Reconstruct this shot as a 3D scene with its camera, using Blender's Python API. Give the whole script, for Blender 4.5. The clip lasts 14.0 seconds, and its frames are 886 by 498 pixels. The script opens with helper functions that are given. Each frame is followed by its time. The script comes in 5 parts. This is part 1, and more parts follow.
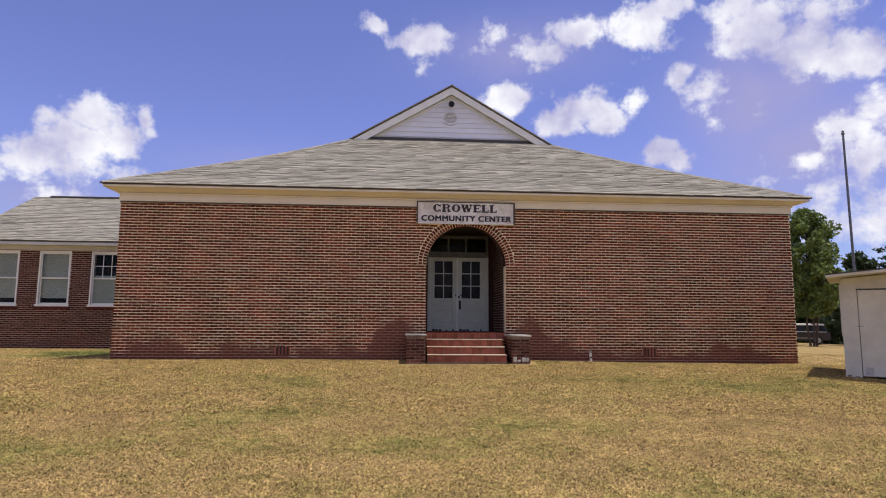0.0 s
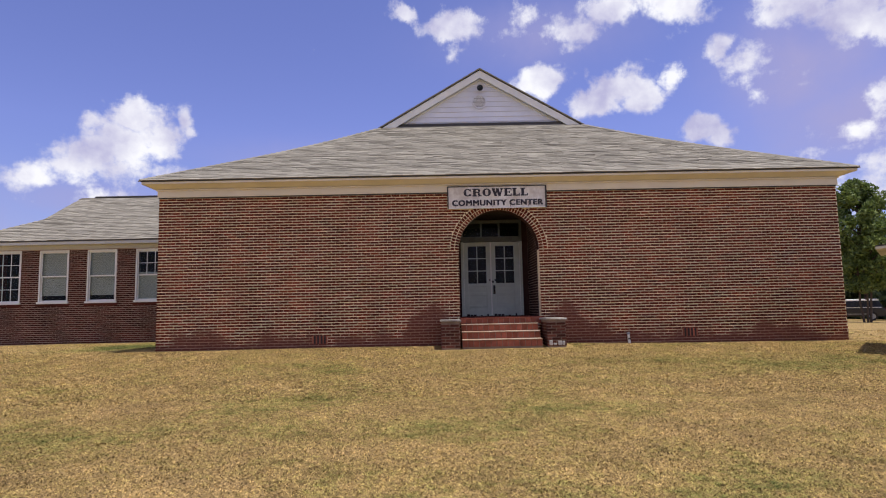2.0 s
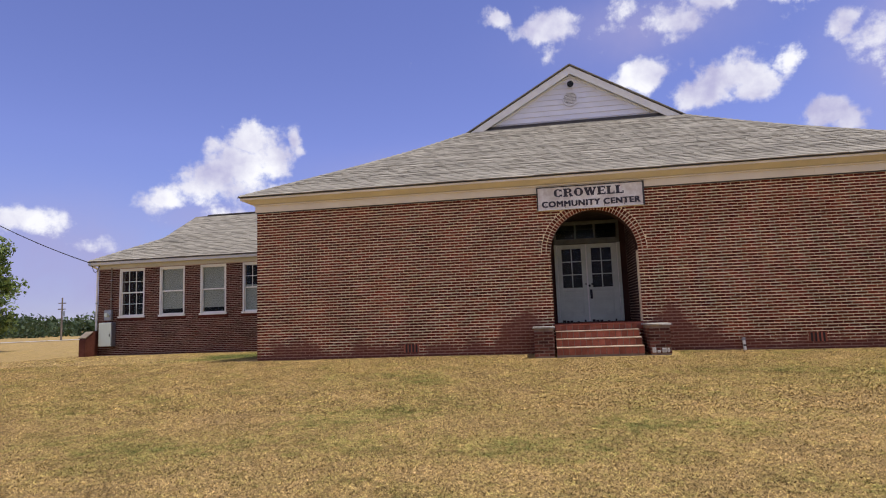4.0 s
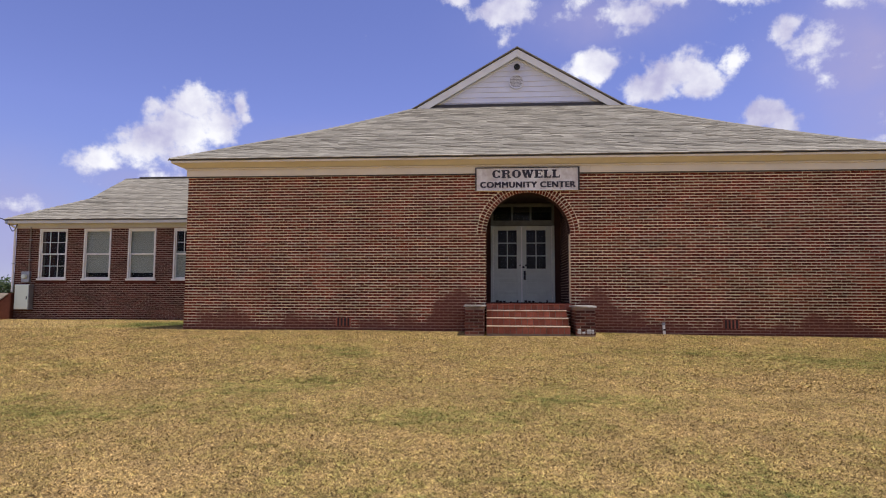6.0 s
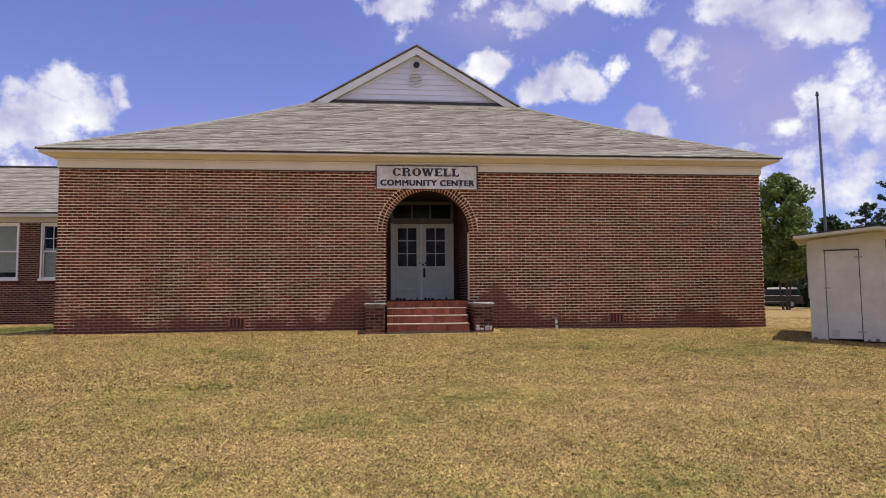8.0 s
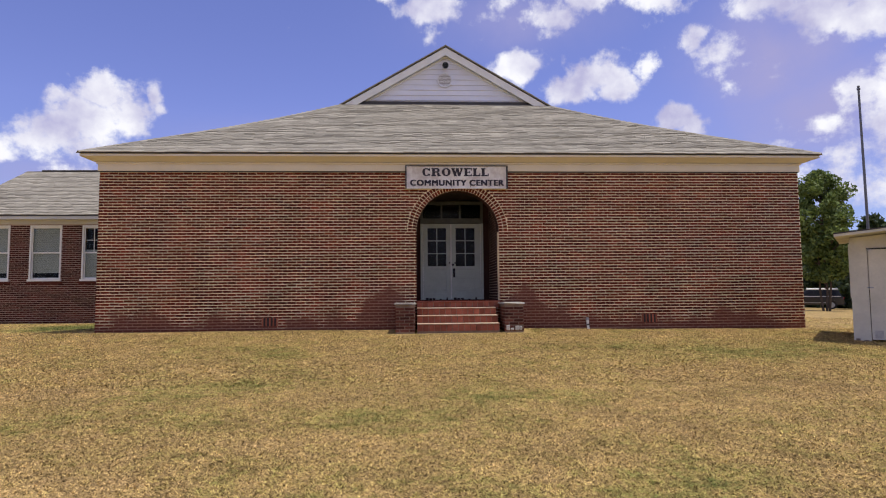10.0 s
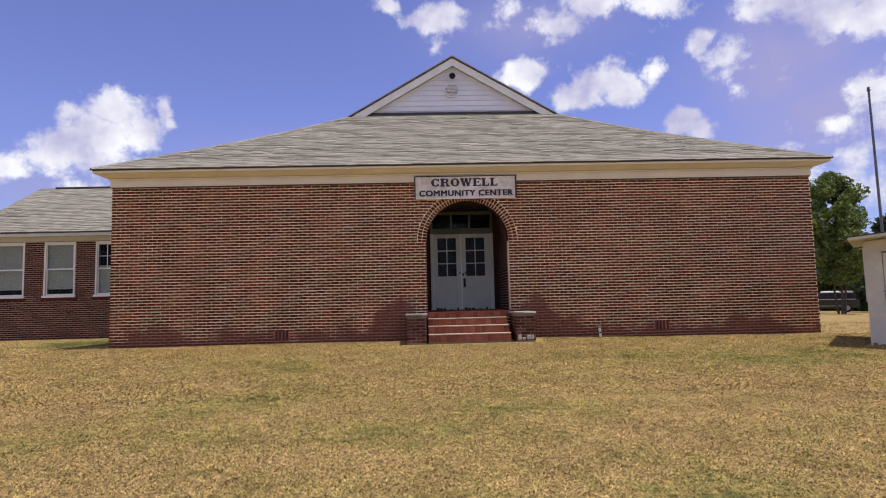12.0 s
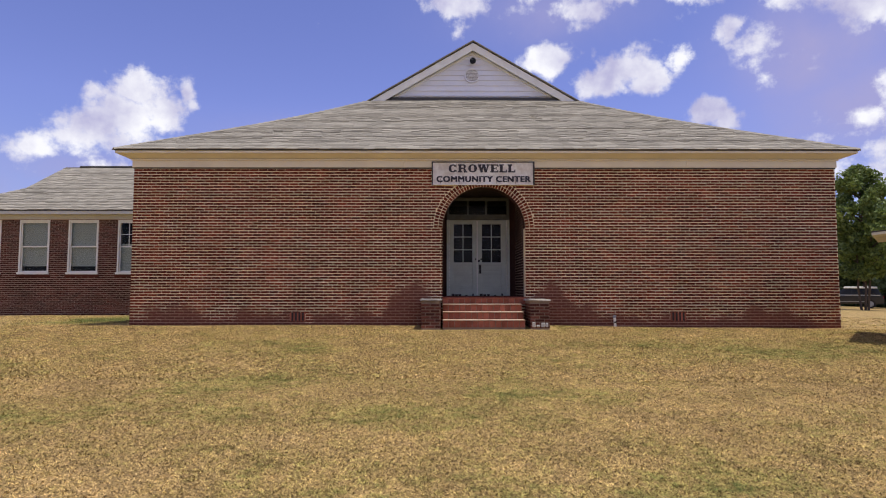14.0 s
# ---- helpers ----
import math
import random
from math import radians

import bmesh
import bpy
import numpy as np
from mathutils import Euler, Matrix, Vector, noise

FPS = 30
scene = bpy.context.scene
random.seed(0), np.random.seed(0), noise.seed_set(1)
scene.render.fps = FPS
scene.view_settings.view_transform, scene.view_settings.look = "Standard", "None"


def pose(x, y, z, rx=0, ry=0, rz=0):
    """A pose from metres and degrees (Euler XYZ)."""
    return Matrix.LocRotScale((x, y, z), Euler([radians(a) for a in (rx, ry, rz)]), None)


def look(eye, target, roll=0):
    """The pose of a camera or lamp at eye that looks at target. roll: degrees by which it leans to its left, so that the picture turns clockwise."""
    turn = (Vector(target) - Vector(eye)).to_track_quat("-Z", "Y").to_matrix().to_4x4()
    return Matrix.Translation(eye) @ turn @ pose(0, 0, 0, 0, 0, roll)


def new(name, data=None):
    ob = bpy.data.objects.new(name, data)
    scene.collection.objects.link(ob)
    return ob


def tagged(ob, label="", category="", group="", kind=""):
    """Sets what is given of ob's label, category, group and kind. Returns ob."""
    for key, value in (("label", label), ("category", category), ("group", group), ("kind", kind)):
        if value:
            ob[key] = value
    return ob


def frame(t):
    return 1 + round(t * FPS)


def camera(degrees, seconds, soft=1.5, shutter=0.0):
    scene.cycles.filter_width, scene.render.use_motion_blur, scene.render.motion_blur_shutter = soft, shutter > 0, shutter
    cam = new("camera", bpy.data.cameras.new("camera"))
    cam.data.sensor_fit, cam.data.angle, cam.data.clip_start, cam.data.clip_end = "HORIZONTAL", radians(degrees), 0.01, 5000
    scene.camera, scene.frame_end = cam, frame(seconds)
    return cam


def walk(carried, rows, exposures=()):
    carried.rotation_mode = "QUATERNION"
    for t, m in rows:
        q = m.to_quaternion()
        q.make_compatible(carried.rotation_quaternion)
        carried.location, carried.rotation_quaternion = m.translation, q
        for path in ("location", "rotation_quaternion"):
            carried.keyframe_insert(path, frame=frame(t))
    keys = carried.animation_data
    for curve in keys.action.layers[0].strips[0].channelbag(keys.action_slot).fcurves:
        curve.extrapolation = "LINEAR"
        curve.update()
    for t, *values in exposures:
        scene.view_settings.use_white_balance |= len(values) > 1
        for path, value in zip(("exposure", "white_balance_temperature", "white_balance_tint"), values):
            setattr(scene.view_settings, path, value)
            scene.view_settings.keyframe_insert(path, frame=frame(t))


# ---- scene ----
cam = camera(72.9, 14.0, soft=1.1)

PATH = [
    (0, (-1.582, -14.751, 0.901), (-1.445, -12.77, 1.143), 0.4),
    (0.5, (-1.589, -14.762, 0.879), (-1.469, -12.779, 1.107), 0.9),
    (1, (-1.623, -14.756, 0.884), (-1.538, -12.77, 1.106), 1.0),
    (1.5, (-1.592, -14.729, 0.868), (-1.521, -12.737, 1.029), -0.8),
    (2, (-1.453, -14.704, 0.866), (-1.44, -12.714, 1.066), -1.2),
    (2.5, (-1.235, -14.651, 0.848), (-1.344, -12.664, 1.04), 0.6),
    (3, (-1.113, -14.468, 0.822), (-1.236, -12.479, 0.986), -1.7),
    (3.5, (-1.165, -14.355, 0.88), (-1.372, -12.376, 1.084), -2.5),
    (3.7, (-1.199, -14.305, 0.893), (-1.436, -12.332, 1.121), -2.4),
    (4.7, (-1.1, -14.275, 0.84), (-1.6, -12.34, 1.06), -1.5),
    (5.8, (-0.96, -14.261, 0.769), (-1.3, -12.3, 0.962), -0.3),
    (6, (-0.945, -14.26, 0.815), (-1.092, -12.271, 0.972), 0.2),
    (6.5, (-1.015, -14.283, 0.864), (-0.908, -12.289, 0.975), -0.3),
    (7, (-1.016, -14.273, 0.854), (-0.825, -12.285, 0.951), -0.4),
    (7.5, (-1.018, -14.259, 0.854), (-0.812, -12.275, 0.989), -1.1),
    (8, (-1.021, -14.241, 0.86), (-0.826, -12.255, 1.003), -0.5),
    (8.5, (-1.054, -14.22, 0.864), (-0.835, -12.235, 0.972), -0.8),
    (9, (-1.029, -14.239, 0.815), (-0.914, -12.246, 0.943), -1.3),
    (11.5, (-1.053, -14.244, 0.872), (-0.95, -12.253, 1.035), 0.0),
    (12, (-1.051, -14.251, 0.873), (-0.984, -12.26, 1.049), -1.4),
    (12.5, (-1.044, -14.254, 0.856), (-0.964, -12.262, 1.019), 0.0),
    (13, (-1.035, -14.251, 0.868), (-0.947, -12.26, 1.037), -0.3),
    (13.5, (-1.028, -14.249, 0.855), (-0.936, -12.258, 1.03), -0.9),
    (14, (-1.004, -14.263, 0.867), (-0.997, -12.267, 0.997), 0.0),
]
walk(cam, [(t, look(eye, target, roll)) for t, eye, target, roll in PATH])

# ---- sky, sun ----
SUN = Vector((0.23, -0.055, 1.0)).normalized()
world = bpy.data.worlds.new("sky")
scene.world = world
world.use_nodes = True
wt = world.node_tree
wt.nodes.clear()


def node(tree, kind, **values):
    n = tree.nodes.new(kind)
    for key, value in values.items():
        n.inputs[int(key[1:]) if key[0] == "_" else key].default_value = value
    return n


def math_node(tree, op, a, b=None, c=None):
    n = tree.nodes.new("ShaderNodeMath")
    n.operation = op
    for i, v in enumerate((a, b, c)):
        if v is None:
            continue
        if hasattr(v, "is_linked"):
            tree.links.new(v, n.inputs[i])
        else:
            n.inputs[i].default_value = v
    return n.outputs[0]


sky = wt.nodes.new("ShaderNodeTexSky")
sky.sky_type = "NISHITA"
sky.sun_disc = False
sky.sun_elevation = math.asin(SUN.z)
sky.sun_rotation = math.atan2(SUN.x, SUN.y)
sky.air_density, sky.dust_density, sky.ozone_density = 0.9, 0.1, 3.0
coord = wt.nodes.new("ShaderNodeTexCoord")
# ragged cumulus: azimuth (degrees right of straight ahead), elevation, half width, half height, weight
CLOUD_LEFT = [
    (-30.2, 13.3, 2.8, 1.5, 0.92), (-27.5, 12.4, 3.0, 1.2, 0.85),
    (-30.3, 16.0, 1.0, 0.9, 0.80), (-27.3, 16.8, 1.9, 1.4, 1.00), (-28.4, 14.3, 3.0, 1.8, 1.00), (-25.8, 15.2, 1.7, 2.0, 0.95), (-31.6, 12.0, 1.8, 1.3, 0.90), (-27.4, 12.2, 3.3, 1.3, 0.70),
    (-23.2, 17.2, 0.7, 1.1, 0.60), (-22.8, 16.1, 0.8, 0.6, 0.55), (-34.5, 11.2, 2.6, 1.0, 0.75), (-44.0, 8.8, 2.6, 1.3, 0.75), (-40.3, 7.2, 1.8, 0.9, 0.55), (-28.5, 9.8, 6.5, 1.0, 0.42),
]
CLOUD_MIDDLE = [
    (-2.9, 27.4, 1.2, 0.8, 0.80), (2.1, 25.9, 3.1, 1.3, 0.95), (1.6, 24.2, 1.2, 1.0, 0.60), (8.9, 26.9, 1.8, 1.0, 0.75), (8.1, 25.0, 3.4, 0.7, 0.40), (13.6, 25.0, 2.7, 1.4, 0.80),
    (17.0, 26.2, 2.7, 1.2, 0.85), (12.8, 23.4, 2.2, 0.7, 0.55), (8.1, 23.3, 2.2, 0.6, 0.35), (10.3, 21.0, 2.3, 1.3, 1.00), (12.2, 22.1, 0.7, 0.5, 0.50), (15.0, 21.0, 0.5, 0.7, 0.45),
    (18.1, 19.6, 2.4, 1.6, 1.00), (15.4, 18.5, 2.9, 1.3, 0.95), (19.4, 18.5, 2.3, 1.1, 0.90), (22.3, 20.0, 1.1, 1.1, 0.90),
]
CLOUD_RIGHT = [
    (24.2, 15.2, 1.4, 1.0, 1.10), (25.6, 14.4, 1.3, 0.9, 0.90), (23.3, 26.0, 2.5, 2.0, 0.95), (25.4, 27.3, 2.5, 1.1, 0.85), (21.5, 25.1, 1.3, 0.9, 0.55), (26.4, 21.9, 1.1, 1.0, 0.75),
    (28.5, 20.4, 1.8, 1.6, 0.72), (28.9, 18.7, 2.1, 0.9, 0.55), (28.8, 16.8, 1.6, 1.0, 0.35), (32.8, 24.5, 3.2, 2.1, 1.00), (36.2, 22.7, 2.8, 2.3, 1.00), (39.3, 21.2, 2.2, 1.9, 1.00),
    (30.7, 26.4, 2.7, 1.3, 0.90), (37.5, 24.7, 2.3, 1.2, 0.80), (40.3, 19.4, 1.5, 1.0, 0.80), (47.5, 24.0, 5.0, 4.0, 0.90),
]
CLOUD_LOW = [
    (39.0, 9.0, 8.0, 3.2, 0.60), (43.0, 14.0, 6.0, 4.0, 0.60), (33.0, 9.5, 4.0, 2.0, 0.46),
    (40.9, 17.0, 1.8, 1.3, 0.78), (38.9, 14.9, 2.2, 1.6, 0.80), (36.0, 13.3, 2.6, 1.0, 0.68), (40.3, 13.4, 2.4, 1.2, 0.68), (37.1, 11.1, 3.0, 1.0, 0.62), (41.0, 10.1, 2.4, 1.1, 0.65),
    (35.1, 12.0, 2.6, 0.8, 0.50), (44.5, 9.0, 4.0, 1.6, 0.60), (46.5, 15.0, 4.0, 2.0, 0.70),
]
sep = wt.nodes.new("ShaderNodeSeparateXYZ")
wt.links.new(coord.outputs["Generated"], sep.inputs[0])
azimuth = math_node(wt, "MULTIPLY", math_node(wt, "ARCTAN2", sep.outputs[0], sep.outputs[1]), 180 / math.pi)
elevation = math_node(wt, "MULTIPLY", math_node(wt, "ARCSINE", sep.outputs[2]), 180 / math.pi)
flat = wt.nodes.new("ShaderNodeCombineXYZ")
wt.links.new(azimuth, flat.inputs[0])
wt.links.new(elevation, flat.inputs[1])
ragged = node(wt, "ShaderNodeTexNoise", Scale=0.36, Detail=10.0, Roughness=0.62)
wt.links.new(flat.outputs[0], ragged.inputs["Vector"])
warp = node(wt, "ShaderNodeTexNoise", Scale=0.22, Detail=5.0, Roughness=0.62)
wt.links.new(flat.outputs[0], warp.inputs["Vector"])
wsep = wt.nodes.new("ShaderNodeSeparateColor")
wt.links.new(warp.outputs["Color"], wsep.inputs[0])
az_w = math_node(wt, "ADD", azimuth, math_node(wt, "MULTIPLY_ADD", wsep.outputs[0], 3.2, -1.6))
el_w = math_node(wt, "ADD", elevation, math_node(wt, "MULTIPLY_ADD", wsep.outputs[1], 2.2, -1.1))
cover = None
for az, el, hw, hh, weight in CLOUD_LEFT + CLOUD_MIDDLE + CLOUD_RIGHT + CLOUD_LOW:
    u = math_node(wt, "MULTIPLY_ADD", az_w, 1 / hw, -az / hw)
    v = math_node(wt, "MULTIPLY_ADD", el_w, 1 / hh, -el / hh)
    r2 = math_node(wt, "MULTIPLY_ADD", u, u, math_node(wt, "MULTIPLY", v, v))
    blob = math_node(wt, "MULTIPLY", math_node(wt, "EXPONENT", math_node(wt, "MULTIPLY", r2, -0.62)), weight)
    cover = blob if cover is None else math_node(wt, "MAXIMUM", cover, blob)
# broken cloud over the unseen sky behind and above, extended to brighten the front
spread = node(wt, "ShaderNodeTexNoise", Scale=2.2, Detail=6.0, Roughness=0.55)
wt.links.new(coord.outputs["Generated"], spread.inputs["Vector"])
beyond = math_node(wt, "MAXIMUM", math_node(wt, "GREATER_THAN", elevation, 31.0), math_node(wt, "GREATER_THAN", math_node(wt, "ABSOLUTE", azimuth), 62.0))
rest = math_node(wt, "MULTIPLY", beyond, math_node(wt, "SUBTRACT", spread.outputs["Fac"], 0.04))
cover = math_node(wt, "MAXIMUM", cover, rest)
mass = math_node(wt, "ADD", cover, math_node(wt, "MULTIPLY_ADD", ragged.outputs["Fac"], 1.7, -0.93))
edge = wt.nodes.new("ShaderNodeMapRange")
edge.interpolation_type = "SMOOTHSTEP"
edge.inputs["From Min"].default_value, edge.inputs["From Max"].default_value = 0.24, 0.68
wt.links.new(mass, edge.inputs["Value"])
soft_noise = node(wt, "ShaderNodeTexNoise", Scale=0.16, Detail=6.0, Roughness=0.55)
wt.links.new(flat.outputs[0], soft_noise.inputs["Vector"])
ramp = wt.nodes.new("ShaderNodeValToRGB")
ramp.color_ramp.elements[0].position, ramp.color_ramp.elements[0].color = 0.36, (4.6, 4.5, 6.6, 1)
ramp.color_ramp.elements[1].position, ramp.color_ramp.elements[1].color = 0.62, (8.9, 8.9, 9.4, 1)
wt.links.new(soft_noise.outputs["Fac"], ramp.inputs[0])
tint = wt.nodes.new("ShaderNodeMix")
tint.data_type, tint.blend_type = "RGBA", "MULTIPLY"
tint.inputs[0].default_value = 1.0
wt.links.new(sky.outputs[0], tint.inputs[6])
height = wt.nodes.new("ShaderNodeMapRange")
height.inputs["From Min"].default_value, height.inputs["From Max"].default_value = 0.0, 16.0
wt.links.new(elevation, height.inputs["Value"])
hue = wt.nodes.new("ShaderNodeMix")
hue.data_type = "RGBA"
wt.links.new(height.outputs[0], hue.inputs[0])
hue.inputs[6].default_value, hue.inputs[7].default_value = (0.74, 0.74, 1.05, 1), (1.27, 1.0, 1.42, 1)
wt.links.new(hue.outputs[2], tint.inputs[7])
mixed = wt.nodes.new("ShaderNodeMix")
mixed.data_type = "RGBA"
wt.links.new(edge.outputs[0], mixed.inputs[0])
wt.links.new(tint.outputs[2], mixed.inputs[6])
wt.links.new(ramp.outputs[0], mixed.inputs[7])
# thin lavender veil
veil = None
for az, el, hw, hh, weight in ((36.0, 14.5, 8.0, 4.5, 0.7), (33.0, 19.0, 6.0, 5.0, 0.8), (-42.0, 5.0, 10.0, 5.0, 0.75), (-11.0, 14.0, 11.0, 1.6, 0.3), (11.0, 25.0, 8.0, 2.6, 0.5), (-30.0, 9.5, 9.0, 2.0, 0.5), (20.0, 8.0, 12.0, 3.0, 0.4)):
    u = math_node(wt, "MULTIPLY_ADD", az_w, 1 / hw, -az / hw)
    v = math_node(wt, "MULTIPLY_ADD", el_w, 1 / hh, -el / hh)
    r2 = math_node(wt, "MULTIPLY_ADD", u, u, math_node(wt, "MULTIPLY", v, v))
    blob = math_node(wt, "MULTIPLY", math_node(wt, "EXPONENT", math_node(wt, "MULTIPLY", r2, -0.9)), weight)
    veil = blob if veil is None else math_node(wt, "MAXIMUM", veil, blob)
thin = math_node(wt, "MULTIPLY", veil, math_node(wt, "MULTIPLY_ADD", soft_noise.outputs["Fac"], 1.4, 0.35))
thin = math_node(wt, "MINIMUM", math_node(wt, "MAXIMUM", thin, 0.0), 0.9)
hazed = wt.nodes.new("ShaderNodeMix")
hazed.data_type = "RGBA"
wt.links.new(thin, hazed.inputs[0])
wt.links.new(tint.outputs[2], hazed.inputs[6])
hazed.inputs[7].default_value = (3.7, 3.5, 6.0, 1)
wt.links.new(hazed.outputs[2], mixed.inputs[6])
back = node(wt, "ShaderNodeBackground", Strength=0.092)
wt.links.new(mixed.outputs[2], back.inputs["Color"])
wo = wt.nodes.new("ShaderNodeOutputWorld")
wt.links.new(back.outputs[0], wo.inputs[0])

sun = new("sun", bpy.data.lights.new("sun", "SUN"))
sun.data.energy, sun.data.angle, sun.data.color = 3.4, radians(0.53), (1.0, 0.95, 0.86)
sun.matrix_world = look(tuple(SUN * 50), (0, 0, 0))
scene.view_settings.exposure = 0.26


# ---- materials ----
def material(name, base, rough=0.8, metal=0.0, vary=0.15, scale=6.0, fine=60.0, bump=0.2, island=0.0, one=0.0, other=None, spots=1.0):
    """A surface with colour that varies at two scales, fine relief, and a shift from piece to piece."""
    m = bpy.data.materials.new(name)
    m.use_nodes = True
    t = m.node_tree
    p = t.nodes["Principled BSDF"]
    p.inputs["Roughness"].default_value, p.inputs["Metallic"].default_value = rough, metal
    if rough >= 0.85:
        p.inputs["Specular IOR Level"].default_value = 0.12
    pos = t.nodes.new("ShaderNodeNewGeometry")
    big = node(t, "ShaderNodeTexNoise", Scale=scale, Detail=5.0, Roughness=0.6)
    small = node(t, "ShaderNodeTexNoise", Scale=fine, Detail=4.0, Roughness=0.65)
    for n in (big, small):
        t.links.new(pos.outputs["Position"], n.inputs["Vector"])
    mix = t.nodes.new("ShaderNodeMix")
    mix.data_type = "RGBA"
    r = t.nodes.new("ShaderNodeMapRange")
    r.inputs["From Min"].default_value, r.inputs["From Max"].default_value = 0.5 - 0.2 / spots, 0.5 + 0.2 / spots
    t.links.new(big.outputs["Fac"], r.inputs["Value"])
    t.links.new(r.outputs[0], mix.inputs[0])
    mix.inputs[6].default_value = (*[c * (1 - vary) for c in base], 1)
    mix.inputs[7].default_value = (*(other or [min(c * (1 + vary), 1) for c in base]), 1)
    value = math_node(t, "MULTIPLY_ADD", small.outputs["Fac"], vary * 2, 1 - vary)
    if island:
        value = math_node(t, "MULTIPLY", value, math_node(t, "MULTIPLY_ADD", pos.outputs["Random Per Island"], island * 2, 1 - island))
    if one:
        info = t.nodes.new("ShaderNodeObjectInfo")
        value = math_node(t, "MULTIPLY", value, math_node(t, "MULTIPLY_ADD", info.outputs["Random"], one * 2, 1 - one))
    hsv = t.nodes.new("ShaderNodeHueSaturation")
    t.links.new(mix.outputs[2], hsv.inputs["Color"])
    t.links.new(value, hsv.inputs["Value"])
    t.links.new(hsv.outputs[0], p.inputs["Base Color"])
    b = node(t, "ShaderNodeBump", Strength=bump, Distance=0.004)
    t.links.new(small.outputs["Fac"], b.inputs["Height"])
    t.links.new(b.outputs[0], p.inputs["Normal"])
    return m


